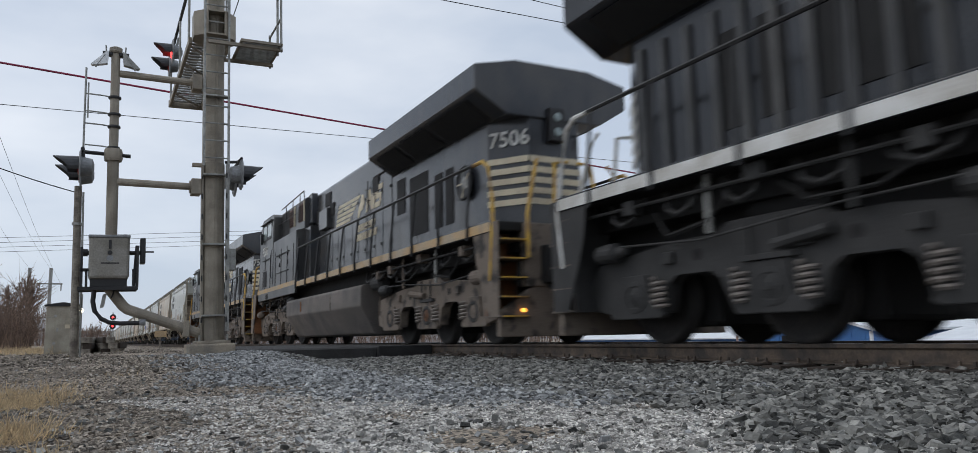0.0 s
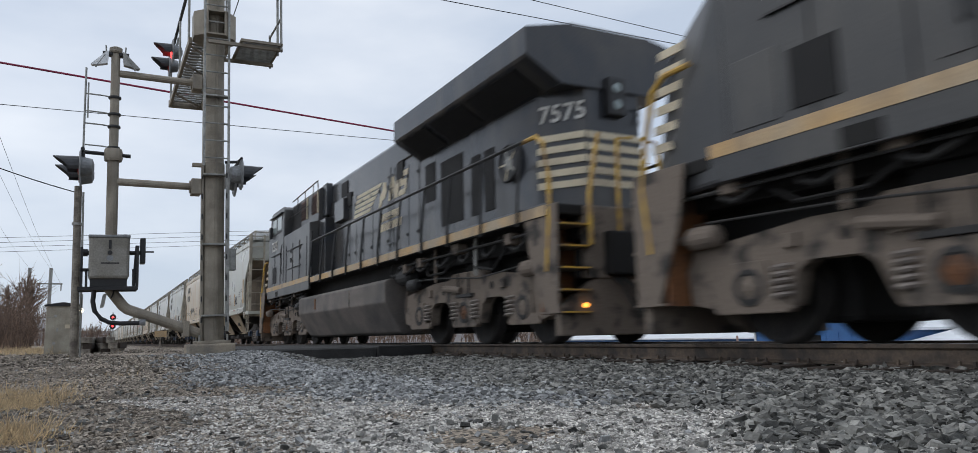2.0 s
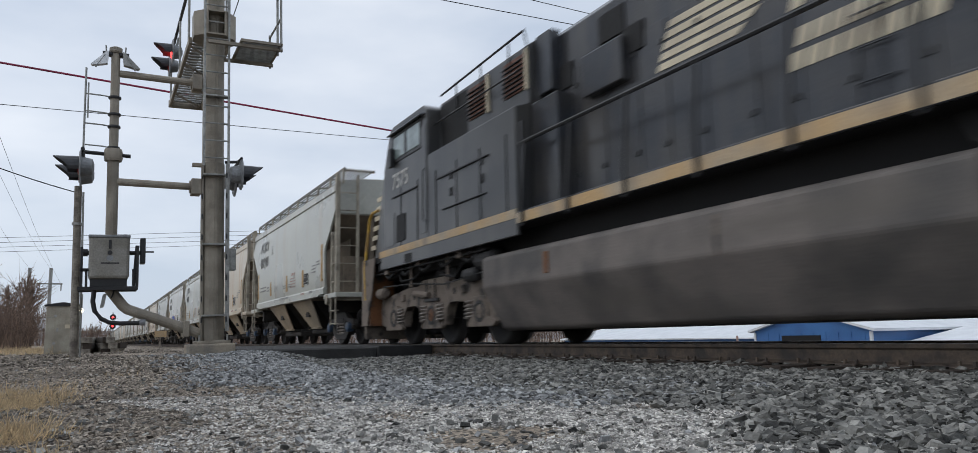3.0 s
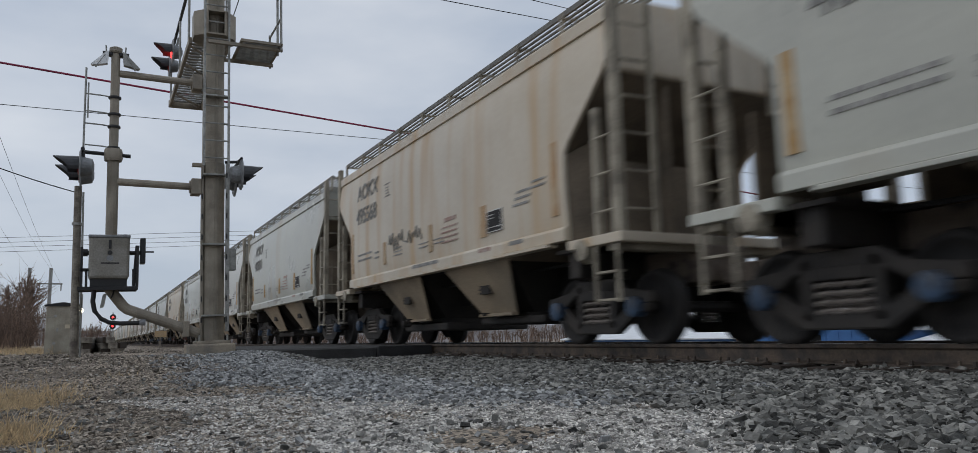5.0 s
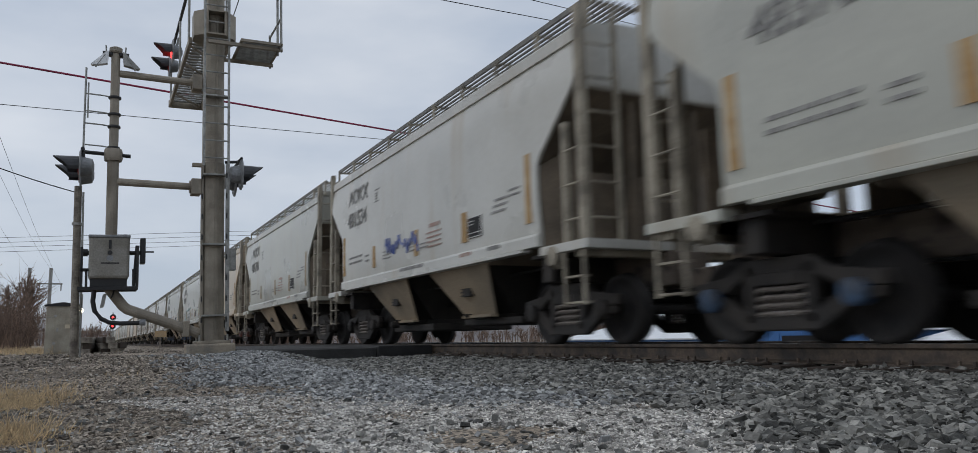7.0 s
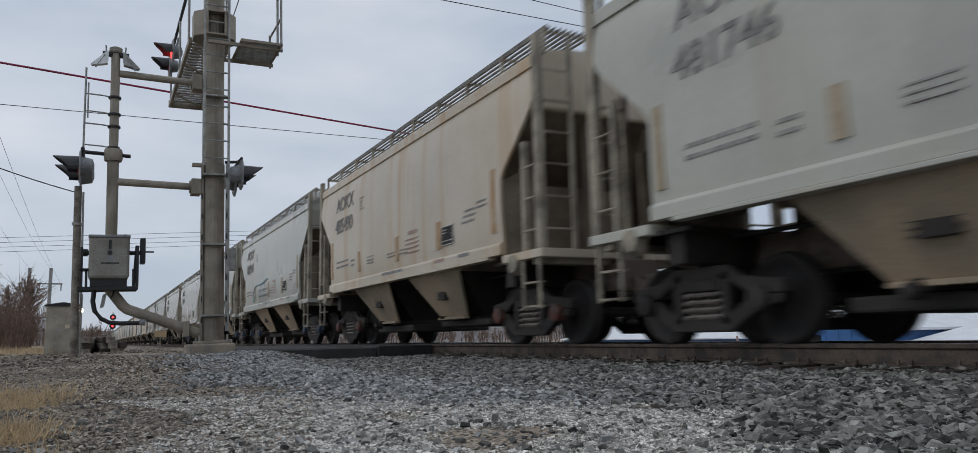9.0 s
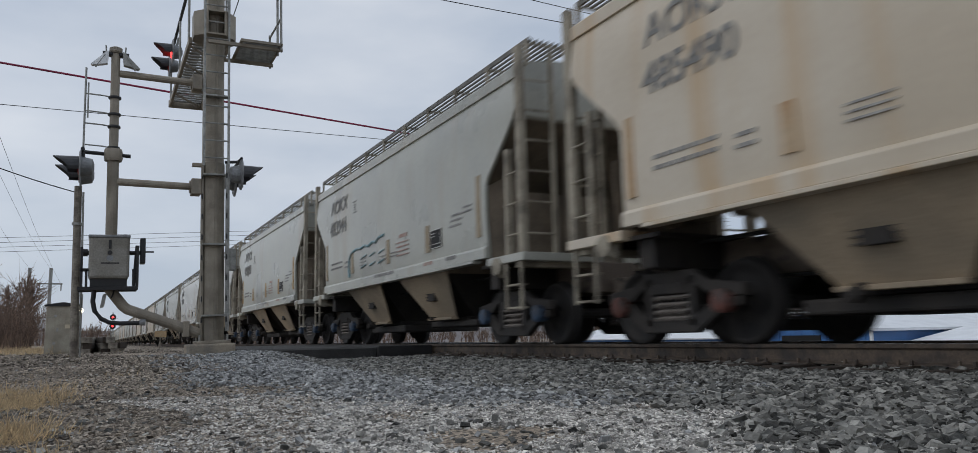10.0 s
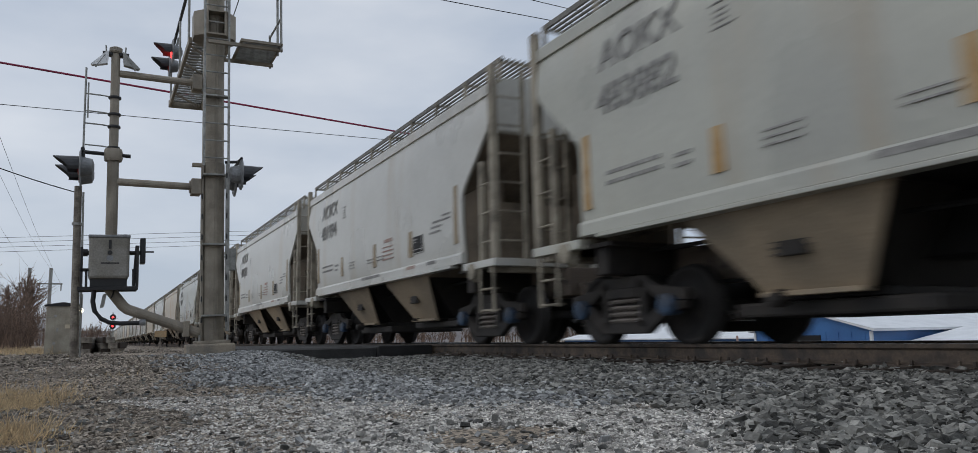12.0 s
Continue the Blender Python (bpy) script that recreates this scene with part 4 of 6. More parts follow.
# ---- covered hoppers ----
def hopper_truck(car, yc, rolls):
    t = new("truck")
    t.parent, t.location = car, (0, yc, 0)
    tagged(t, "dark greasy two-axle freight truck")
    for s in (-1, 1):
        x0, x1 = sorted((s * 0.98, s * 1.1))
        bm = prism([(-1.14, 0.64), (-0.62, 0.68), (-0.4, 0.84), (0.4, 0.84), (0.62, 0.68), (1.14, 0.64), (1.14, 0.5), (0.68, 0.52), (0.42, 0.7), (-0.42, 0.7), (-0.68, 0.52), (-1.14, 0.5)], "x", x0, x1, 0.02)
        prism([(-1.1, 0.5), (-0.72, 0.5), (-0.36, 0.26), (0.36, 0.26), (0.72, 0.5), (1.1, 0.5), (1.08, 0.4), (0.8, 0.38), (0.44, 0.13), (-0.44, 0.13), (-0.8, 0.38), (-1.08, 0.4)], "x", x0, x1, 0.02, bm=bm)
        for c in (-0.36, 0.36):
            prism([(c - 0.06, 0.2), (c + 0.06, 0.2), (c + 0.06, 0.78), (c - 0.06, 0.78)], "x", x0, x1, 0.015, bm=bm)
        part("side_frame", bm, "truckdark", t)
        for dx in (-0.19, 0, 0.19):
            part("coil_spring", coil((s * 1.04, dx, 0.25), 0.075, 0.32, 4), "spring", t)
        part("bolster_end", box(*sorted((s * 0.9, s * 1.12)), -0.28, 0.28, 0.57, 0.7, 0.02), "truckdark", t)
        for dy in (-0.865, 0.865):
            part("bearing_cap", lathe([(0.13, s * 1.04), (0.13, s * 1.18), (0.1, s * 1.2), (0.04, s * 1.21)], "x", (0, dy, 0.457), 14), "truckdark", t)
    part("bolster", box(-1.05, 1.05, -0.22, 0.22, 0.45, 0.85, 0.03), "dark", t)
    for dy in (-0.865, 0.865):
        rolls.append((wheelset(0.457, t, dy, 0.457), dy, 0.457))
    return t


SIDE = [(-5.72, 4.12), (5.72, 4.12), (5.78, 3.6), (5.72, 3.35), (5.5, 2.95), (5.2, 2.5), (5.08, 2.1), (5.05, 1.62), (-5.05, 1.62), (-5.08, 2.1), (-5.2, 2.5), (-5.5, 2.95), (-5.72, 3.35), (-5.78, 3.6)]


def hopper_car(paint, label, plain=False):
    """A two-bay covered hopper at the origin, standing on the rails."""
    C = empty("covered_hopper", label, "freight car", "covered hoppers of the train")
    rolls = []
    for s in (-1, 1):
        # side sheet with a slight curve in section
        bm = bmesh.new()
        zs = sorted({v for _, v in SIDE} | {1.48, 1.9, 2.3, 2.4, 2.56, 2.62, 2.7, 2.82, 3.1, 3.2, 3.46, 3.7, 3.85, 4.0})
        rows = []
        for z in zs:
            ye = max(np.interp(z, [1.62, 2.1, 2.48, 2.62, 2.95, 3.35, 3.6, 4.12], [4.68, 4.66, 4.66, 4.76, 5.14, 5.58, 5.72, 5.76]), 4.5)
            bulge = 1.6 - 0.09 * max(0.0, (z - 3.3) / 0.82) ** 2 - 0.02 * max(0.0, (2.1 - z) / 0.5) ** 2
            rows.append([(bm.verts.new((s * bulge, e * ye, z)), bm.verts.new((s * (bulge - 0.05), e * ye, z))) for e in (-1, -0.5, 0, 0.5, 1)])
        for a, b in zip(rows, rows[1:]):
            for i in range(4):
                bm.faces.new((a[i][0], a[i + 1][0], b[i + 1][0], b[i][0])).smooth = True
                bm.faces.new((a[i][1], b[i][1], b[i + 1][1], a[i + 1][1]))
            for i in (0, 4):
                bm.faces.new((a[i][0], b[i][0], b[i][1], a[i][1]))
        bmesh.ops.split_edges(bm, edges=[k for k in bm.edges if len(k.link_faces) == 2 and k.link_faces[0].smooth != k.link_faces[1].smooth])
        part("side_sheet", bm, paint, C)
        part("side_sill", prism([(s * 1.52, 1.34), (s * 1.63, 1.34), (s * 1.63, 1.49), (s * 1.6, 1.53), (s * 1.52, 1.53)], "y", -4.68, 4.68, 0.008), paint, C)
        part("sill_lip", box(*sorted((s * 1.5, s * 1.66)), -4.3, 4.3, 1.29, 1.335, 0.008), paint, C)
        part("top_chord", prism([(s * 1.47, 3.97), (s * 1.572, 3.97), (s * 1.572, 4.14), (s * 1.45, 4.24)], "y", -5.7, 5.7, 0.006), paint, C)
        # end framing: ladders on side and end, sill step
        for e in (-1, 1):
            # recessed web plate between the side sheet and the ladder, painted shade-dark
            web = [(s * 1.53, e * 4.64), (s * 1.0, e * 5.0), (s * 0.97, e * 4.98), (s * 1.5, e * 4.62)]
            bm = bmesh.new()
            low = [bm.verts.new((u, v, 1.32)) for u, v in web]
            high = [bm.verts.new((u, v, z)) for (u, v), z in zip(web, (2.5, 2.8, 2.8, 2.5))]
            for f in ((low[0], low[1], low[2], low[3]), tuple(high), *((low[i], low[(i + 1) % 4], high[(i + 1) % 4], high[i]) for i in range(4))):
                bm.faces.new(f)
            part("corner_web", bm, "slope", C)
            for y in (5.34, 5.74):
                ztop = 2.92 if y < 5.5 else 4.42
                half = 0.045 if y < 5.5 else 0.08
                part("ladder_stile" if y < 5.5 else "corner_post", box(*sorted((s * 1.5, s * 1.6)), e * y - half, e * y + half, 1.3, ztop, 0.008), "frame_beige", C)
            for z in np.arange(1.6, 2.9, 0.46):
                part("rung", tube([(s * 1.59, e * 5.28, z), (s * 1.59, e * 5.76, z)], 0.016, sides=6), "frame_beige", C)
            part("ladder_stile", box(*sorted((s * 1.0, s * 1.07)), e * 5.8 - 0.03, e * 5.8 + 0.03, 1.3, 4.4, 0.006), "frame_beige", C)
            for z in np.arange(1.6, 4.2, 0.46):
                part("rung", tube([(s * 1.03, e * 5.81, z), (s * 1.57, e * 5.78, z)], 0.016, sides=6), "frame_beige", C)
            part("end_platform", box(*sorted((s * 0.25, s * 1.62)), *sorted((e * 4.72, e * 5.85)), 1.2, 1.32, 0.01), paint, C)
            part("jacking_disc", lathe([(0.13, s * 1.6), (0.13, s * 1.645), (0.04, s * 1.65)], "x", (0, e * 5.05, 1.17), 14), "frame_beige", C)
            part("jacking_pad", prism([(s * 1.5, 1.0), (s * 1.62, 1.05), (s * 1.62, 1.3), (s * 1.4, 1.3)], "y", *sorted((e * 4.95, e * 5.12)), 0.01), "frame_beige", C)
            for y in (5.28, 5.72):
                part("sill_step_side", box(*sorted((s * 1.56, s * 1.6)), e * y - 0.025, e * y + 0.025, 0.5, 1.25, 0.005), "frame_beige", C)
            for z in (0.52, 0.85):
                part("sill_step", box(*sorted((s * 1.5, s * 1.6)), *sorted((e * 5.26, e * 5.74)), z, z + 0.03, 0.005), "frame_beige", C)
        # roof walk of long slats on brackets
        for i in range(9):
            x = s * (0.58 + 0.095 * i)
            part("walk_slat", box(x - 0.016, x + 0.016, -5.78, 5.78, 4.53, 4.56, 0.003), "walkgrate", C)
        for y in np.arange(-5.72, 5.8, 1.27):
            bm = box(*sorted((s * 0.55, s * 1.4)), y - 0.02, y + 0.02, 4.49, 4.53)
            box(*sorted((s * 1.375, s * 1.415)), y - 0.03, y + 0.03, 4.16, 4.56, bm=bm)
            part("walk_bracket", bm, "frame_beige", C)
        part("walk_edge", box(*sorted((s * 1.37, s * 1.4)), -5.78, 5.78, 4.5, 4.58, 0.004), "walkgrate", C)
    part("roof", prism([(-1.47, 4.12), (-1.4, 4.26), (-0.8, 4.34), (0, 4.37), (0.8, 4.34), (1.4, 4.26), (1.47, 4.12)], "y", -5.62, 5.62, 0.01), paint, C)
    for y in (-4.2, -1.4, 1.4, 4.2):
        part("roof_hatch", lathe([(0.34, 4.34), (0.36, 4.38), (0.36, 4.46), (0.3, 4.5), (0.05, 4.53)], "z", (0, y, 0), 18), paint, C)
    for e in (-1, 1):
        part("end_sheet", prism([(e * 5.55, 4.2), (e * 5.62, 4.2), (e * 5.62, 3.4), (e * 5.55, 3.32)], "x", -1.5, 1.5, 0.006), paint, C)
        part("slope_sheet", prism([(e * 5.6, 3.36), (e * 5.54, 3.4), (e * 3.0, 1.3), (e * 3.06, 1.24)], "x", -1.53, 1.53), "slope", C, "sloping end sheet, painted darker for the cavity's shade")
        # posts share the slope colour and its painted shade
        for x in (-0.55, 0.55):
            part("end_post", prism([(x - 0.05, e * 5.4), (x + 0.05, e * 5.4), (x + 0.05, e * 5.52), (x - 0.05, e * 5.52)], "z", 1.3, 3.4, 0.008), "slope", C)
        # Added panel: blocks sky seen through the end; its colour holds cavity shade.
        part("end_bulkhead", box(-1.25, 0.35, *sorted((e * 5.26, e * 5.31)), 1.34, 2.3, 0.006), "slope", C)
        part("body_bolster", box(-1.4, 1.4, *sorted((e * 4.42, e * 4.68)), 0.86, 1.26, 0.02), "truckdark", C)
        part("shear_plate", box(-1.48, 1.48, *sorted((e * 4.25, e * 5.5)), 1.2, 1.25), "truckdark", C)
        part("end_sill", box(-1.55, 1.55, *sorted((e * 5.5, e * 5.7)), 1.12, 1.34, 0.01), "frame_beige", C)
        part("coupler", prism([(-0.1, 0.72), (0.1, 0.72), (0.15, 0.78), (0.15, 0.95), (-0.15, 0.95)], "y", *sorted((e * 5.4, e * 6.39)), 0.02), "grime", C)
        part("draft_sill", box(-0.32, 0.32, *sorted((e * 2.9, e * 5.9)), 0.75, 1.2, 0.02), "grime", C)
        part("air_hose", tube([(0.25, e * 5.9, 0.85), (0.3, e * 6.1, 0.6), (0.25, e * 6.38, 0.45)], 0.025, sides=6), "dark", C)
        part("brake_rod", tube([(-0.5, e * 3.0, 0.7), (-0.5, e * 5.3, 0.8)], 0.02, sides=6), "dark", C)
    part("brake_wheel", lathe([(0.26, -0.02), (0.28, 0.0), (0.26, 0.02), (0.24, 0.0)], "y", (0.4, 5.72, 2.6), 20), "frame_beige", C)
    part("air_reservoir", lathe([(0.1, -0.4), (0.2, -0.34), (0.2, 0.34), (0.1, 0.4)], "y", (-0.6, 4.7, 1.62), 14), "frame_beige", C)
    # Near-black colour paints the deep shade between the bays.
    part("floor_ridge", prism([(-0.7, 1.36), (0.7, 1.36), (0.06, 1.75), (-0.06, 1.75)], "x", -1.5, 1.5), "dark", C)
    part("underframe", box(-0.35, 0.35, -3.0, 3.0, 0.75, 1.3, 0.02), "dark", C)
    for yc in (-1.75, 1.75):
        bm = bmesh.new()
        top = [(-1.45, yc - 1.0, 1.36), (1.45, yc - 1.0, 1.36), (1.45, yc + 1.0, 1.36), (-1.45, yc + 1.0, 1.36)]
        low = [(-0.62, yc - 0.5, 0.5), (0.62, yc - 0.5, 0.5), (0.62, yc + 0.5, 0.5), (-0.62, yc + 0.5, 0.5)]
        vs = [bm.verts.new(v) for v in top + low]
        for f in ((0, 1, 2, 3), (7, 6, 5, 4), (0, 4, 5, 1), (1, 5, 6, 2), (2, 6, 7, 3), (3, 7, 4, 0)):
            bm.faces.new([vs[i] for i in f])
        # Dark colour stands in for shade on the bay's end faces.
        bay = part("hopper_bay", bm, "bayshade", C, "tapered discharge bay darkened with painted shade")
        for s in (-1, 1):
            bm = bmesh.new()
            vs = [bm.verts.new((s * (1.54 - 0.52 * t + o), yc + dy, 1.36 - 0.9 * t)) for o in (0, -0.03) for t, dy in ((0, -1.22), (0, 1.22), (1, 0.55), (1, -0.55))]
            for f in ((0, 1, 2, 3), (7, 6, 5, 4), (0, 4, 5, 1), (1, 5, 6, 2), (2, 6, 7, 3), (3, 7, 4, 0)):
                bm.faces.new([vs[i] for i in f])
            part("bay_apron", bm, "bay", bay, "dusty beige side plate of the bay")
        if yc < 0:
            part("gate_rigging", box(-0.92, 0.92, -2.95, -0.85, 0.33, 0.45, 0.03), "truckdark", C)
        else:
            part("gate_rigging", box(-0.92, 0.92, 0.62, 2.85, 0.27, 0.42, 0.03), "truckdark", C)
            part("gate_capstan", lathe([(0.03, -1.3), (0.07, -1.28), (0.07, -1.12), (0.03, -1.1)], "x", (0, yc + 0.3, 0.42), 10), "truckdark", C)
        part("outlet_gate", box(-0.8, 0.8, yc - 0.58, yc + 0.58, 0.43, 0.51, 0.01), "truckdark", C)
        part("gate_shaft", tube([(-1.2, yc + 0.3, 0.5), (1.2, yc + 0.3, 0.5)], 0.03), "truckdark", C)
        for s in (-1, 1):
            part("bay_rim", box(*sorted((s * 1.0, s * 1.12)), yc - 0.57, yc + 0.57, 0.46, 0.51, 0.008), "bay", C)
            m = Matrix.Translation((s * 1.3, yc, 0.9))
            part("access_plate", prism([(yc - 0.16, 0.82), (yc + 0.16, 0.82), (yc + 0.16, 0.98), (yc - 0.16, 0.98)], "x", *sorted((s * 1.2, s * 1.31)), 0.01), "truckdark", C)
            for i in range(3):
                part("gate_bar", tube([(s * 1.3, yc - 0.2, 0.84 + 0.06 * i), (s * 1.3, yc + 0.22, 0.84 + 0.06 * i)], 0.012, sides=5), "truckdark", C)
    part("brake_pipe", tube([(-0.9, -4.2, 1.15), (-0.9, -0.2, 1.1), (-0.9, 4.2, 1.15)], 0.025, sides=6), "dark", C)
    hopper_truck(C, -4.55, rolls)
    hopper_truck(C, 4.55, rolls)
    return C, rolls


def tidy(car):
    """Joins the finest parts of a far car, ladder by ladder and walk by walk, to one mesh each."""
    for kind in ("rung", "ladder_stile", "walk_slat", "walk_bracket", "sill_step", "sill_step_side", "coil_spring", "bearing_cap", "bolster_end", "gate_bar", "access_plate", "roof_hatch", "end_post", "corner_post", "jacking_pad", "jacking_disc", "bay_rim", "gate_shaft", "air_hose", "wheel", "side_frame", "wheelset"):
        group = [o for o in car.children_recursive if o.name.split(".")[0] == kind]
        if not group or kind in ("wheelset",):
            continue
        bm = bmesh.new()
        for o in group:
            m = o.matrix_local.copy()
            up = o.parent
            while up and up != car:
                m = up.matrix_local @ m
                up = up.parent
            tmp = o.data.copy()
            tmp.transform(m)
            bm.from_mesh(tmp)
            bpy.data.meshes.remove(tmp)
        mat = group[0].data.materials[0]
        for o in group:
            bpy.data.objects.remove(o)
        tagged(part(kind + "s", bm, mat, car), kind="stuff")


def decals(car, mark, tint, spray=None, patches=True):
    """Lettering, data bars and repaired strips on the side that faces the yard."""
    x = -1.606
    rot = Matrix(((0, 0, -1, 0), (-1, 0, 0, 0), (0, 1, 0, 0), (0, 0, 0, 1)))
    sets = {}

    def bar(name, y0, y1, z0, z1, mat):
        if name == "repair_strip":
            part(name, box(x - 0.003, x + 0.02, min(y0, y1), max(y0, y1), z0, z1), mat, car)
        else:
            sets[name, mat] = box(x - 0.003, x + 0.02, min(y0, y1), max(y0, y1), z0, z1, bm=sets.get((name, mat)))

    if mark:
        top, low = mark.split("\n")
        lettering(top, 0.5, "mark", car, Matrix.Translation((x + 0.003, 4.15, 3.33)) @ rot, "reporting_mark", bold=0.008)
        lettering(low, 0.5, "mark", car, Matrix.Translation((x - 0.002, 4.22, 2.78)) @ rot, "car_number", bold=0.008, space=0.95)
    for z in (2.02, 1.9):
        for j in range(5):
            bar("data_bar", 4.1 - 0.2 * j, 3.94 - 0.2 * j, z, z + 0.045, "mark_small")
    for z in (1.86, 1.97):
        bar("data_bar", 2.9, 2.66, z, z + 0.04, "mark_small")
    for y in (1.7, 0.35, -0.35):
        for z in (1.8, 1.87, 1.94)[:3 if y > 1 else 2]:
            bar("data_bar", y, y - 0.42, z, z + 0.02, "mark_small")
    bar("data_frame", 2.25, 1.95, 3.38, 3.395, "mark")
    bar("data_frame", 2.25, 1.95, 3.12, 3.135, "mark")
    for j in range(3):
        bar("data_bar", 2.2, 2.05, 3.18 + 0.06 * j, 3.2 + 0.06 * j, "mark_small")
    bar("warning_bar", -0.85, -1.3, 2.13, 2.2, "mark_red")
    for j in range(4):
        bar("warning_bar", -0.7, -1.35, 1.77 + 0.085 * j, 1.795 + 0.085 * j, "mark_red")
    sign = part("sign_plate", box(x - 0.006, x + 0.02, -2.95, -2.47, 1.72, 2.06), "rubber", car, "black data panel with a white border")
    for y0, y1, z0, z1 in ((-2.95, -2.47, 1.72, 1.735), (-2.95, -2.47, 2.045, 2.06), (-2.95, -2.47, 1.79, 1.802), (-2.95, -2.938, 1.72, 2.06), (-2.482, -2.47, 1.72, 2.06), (-2.68, -2.52, 1.98, 1.995), (-2.68, -2.52, 1.93, 1.942)):
        sets["panel_line", "white"] = box(x - 0.01, x - 0.004, y0, y1, z0, z1, bm=sets.get(("panel_line", "white")))
    for j in range(3):
        bar("data_bar", -3.3 - 0.06 * j, -3.75 - 0.06 * j, 2.0 + 0.09 * j, 2.035 + 0.09 * j, "mark_small")
        bar("data_bar", -3.85, -4.2, 2.18 + 0.08 * (j % 2), 2.21 + 0.08 * (j % 2), "mark_small")
    for y0, y1 in ((0.6, -0.6), (-2.2, -2.6), (-3.2, -3.6)):
        part("sill_bar", box(-1.636, -1.62, min(y0, y1), max(y0, y1), 1.44, 1.5), "mark_red" if y0 == -2.2 else "mark_small", car)
    for (name, mat), bm in sets.items():
        tagged(part(name, bm, mat, car), kind="stuff")
    if patches:
        for y0, y1, z0, z1 in ((4.58, 4.44, 1.66, 2.6), (2.36, 2.2, 1.68, 2.15), (-0.1, -0.28, 1.68, 2.18), (-2.22, -2.42, 1.68, 2.18), (-4.35, -4.5, 1.7, 2.7)):
            bar("repair_strip", y0, y1, z0, z1, tint)
    if spray:
        rng = random.Random(spray)
        pts = [(2.5, 1.6), (2.54, 1.8), (2.5, 2.05), (2.3, 2.18), (1.95, 2.22), (1.63, 2.2), (1.35, 2.24), (1.1, 2.19), (0.8, 2.26), (0.6, 2.22), (0.4, 2.3), (0.04, 2.32)] if spray == 1 else [((2.0 if spray == 3 else 1.5) - 0.055 * i - (0.2 if i > 15 else 0), (2.1 if spray == 3 else 2.0) + 0.13 * math.sin(i * 1.9) + 0.05 * math.sin(i * 0.6) + rng.uniform(-0.06, 0.06)) for i in range(30)]
        bm = bmesh.new()
        for a, b in zip(pts, pts[1:]):
            tube([(x - 0.001, *a), (x - 0.001, *b)], (0.03, 0.026, 0.014)[spray - 1], bm, sides=6)
        for drop in (-0.2, -0.5) if spray == 1 else ():
            for i in range(3):
                tube([(x - 0.001, 1.6 - 0.6 * i, 2.1 + drop * 0.7), (x - 0.001, 1.25 - 0.6 * i, 2.15 + drop * 0.7)], 0.016, bm, sides=6)
        tagged(part("spray_paint", bm, ("spray", "spray_blue", "mark")[spray - 1], car, "sprayed scrawl"), kind="stuff")


def shift(t):
    """How far the train has gone along the track."""
    return 12.06 * t + 0.0225 * t * t + float(np.interp(t, SLACK_T, SLACK))


# how far the train runs ahead of its even pace, as the couplers' slack runs in and out
SLACK_T = [0, 0.5, 1, 1.5, 2, 2.5, 3, 4, 5, 5.5, 6, 6.5, 7, 7.5, 8, 9, 9.5, 10, 10.5, 11, 11.5, 12]
SLACK = [0, -0.38, -0.12, 0, -0.12, -0.12, 0.05, 0.1, 0.13, 0, 0.45, 0, 0.42, 0.25, 0.2, 0.15, -0.28, -0.02, -0.44, -0.1, -0.58, -0.35]
STEPS = [0.5 * i for i in range(25)]
LEAD, CAR = 54.53, 12.82
TRAIN, ROLLS = [], []
lead, r0 = locomotive("", 9.4 - 11.15, "clean black diesel locomotive with a white sill stripe", "white", "blackclean", True, "white", "blackgrime", "blackgrime")
TRAIN.append((lead, 9.4 - 11.15, math.pi))
ROLLS += [(w, dy, r, -1) for w, dy, r in r0]
for number, yc in (("7506", 20.55), ("7575", 42.95)):
    ob, rr = locomotive(number, yc, f"dusty black diesel locomotive numbered {number} with faded gold stripes")
    TRAIN.append((ob, yc, 0))
    ROLLS += [(w, dy, r, 1) for w, dy, r in rr]
CARS = {0: ("hop", "AOKX\n481918", "rust"), 1: ("hop_rust", "AOKX\n495568", "rust_faint", 3), 2: ("hop", "AOKX\n483761", "rust"), 3: ("hop_white", "AOKX\n481534", "rust", 2), 4: ("hop", "AOKX\n481746", "rust_dull"), 5: ("hop_rust", "AOKX\n485490", "rust_faint"), 6: ("hop", "AOKX\n483944", "rust_dull", 1), 7: ("hop", "AOKX\n483882", "rust"), 8: ("hop_white", "AOKX\n481994", "rust_dull")}
LABELS = {"hop": "grey covered hopper car with dark lettering and rust-primed strips", "hop_rust": "beige covered hopper car streaked with orange rust", "hop_white": "pale dusty covered hopper car with ladders at its ends"}
ORDER = ("hop_rust", "hop", "hop_white", "hop", "hop", "hop_rust", "hop_white")
models = {}
for k in range(45):
    paint = CARS[k][0] if k in CARS else ORDER[k % 7]
    yc = LEAD + CAR * (k + 0.5)
    far = k >= 12
    if (paint, far) not in models:
        ob = models[paint, far] = hopper_car(paint, LABELS[paint])[0]
        if far:
            tidy(ob)
        ob.location = (TRACK, yc, 0)
        first = True
    else:
        ob = copy_thing(models[paint, far], pose(TRACK, yc, 0))
    TRAIN.append((ob, yc, 0))
    if k < 11:
        for tr in [c for c in ob.children if c.name.startswith("truck")]:
            for w in [c for c in tr.children if c.name.startswith("wheelset")]:
                ROLLS.append((w, w.location.y, 0.457, 1))
CAPS = {"cap_blue": (0, 1, 2, 6, 7, 8), "cap_red": (5,)}
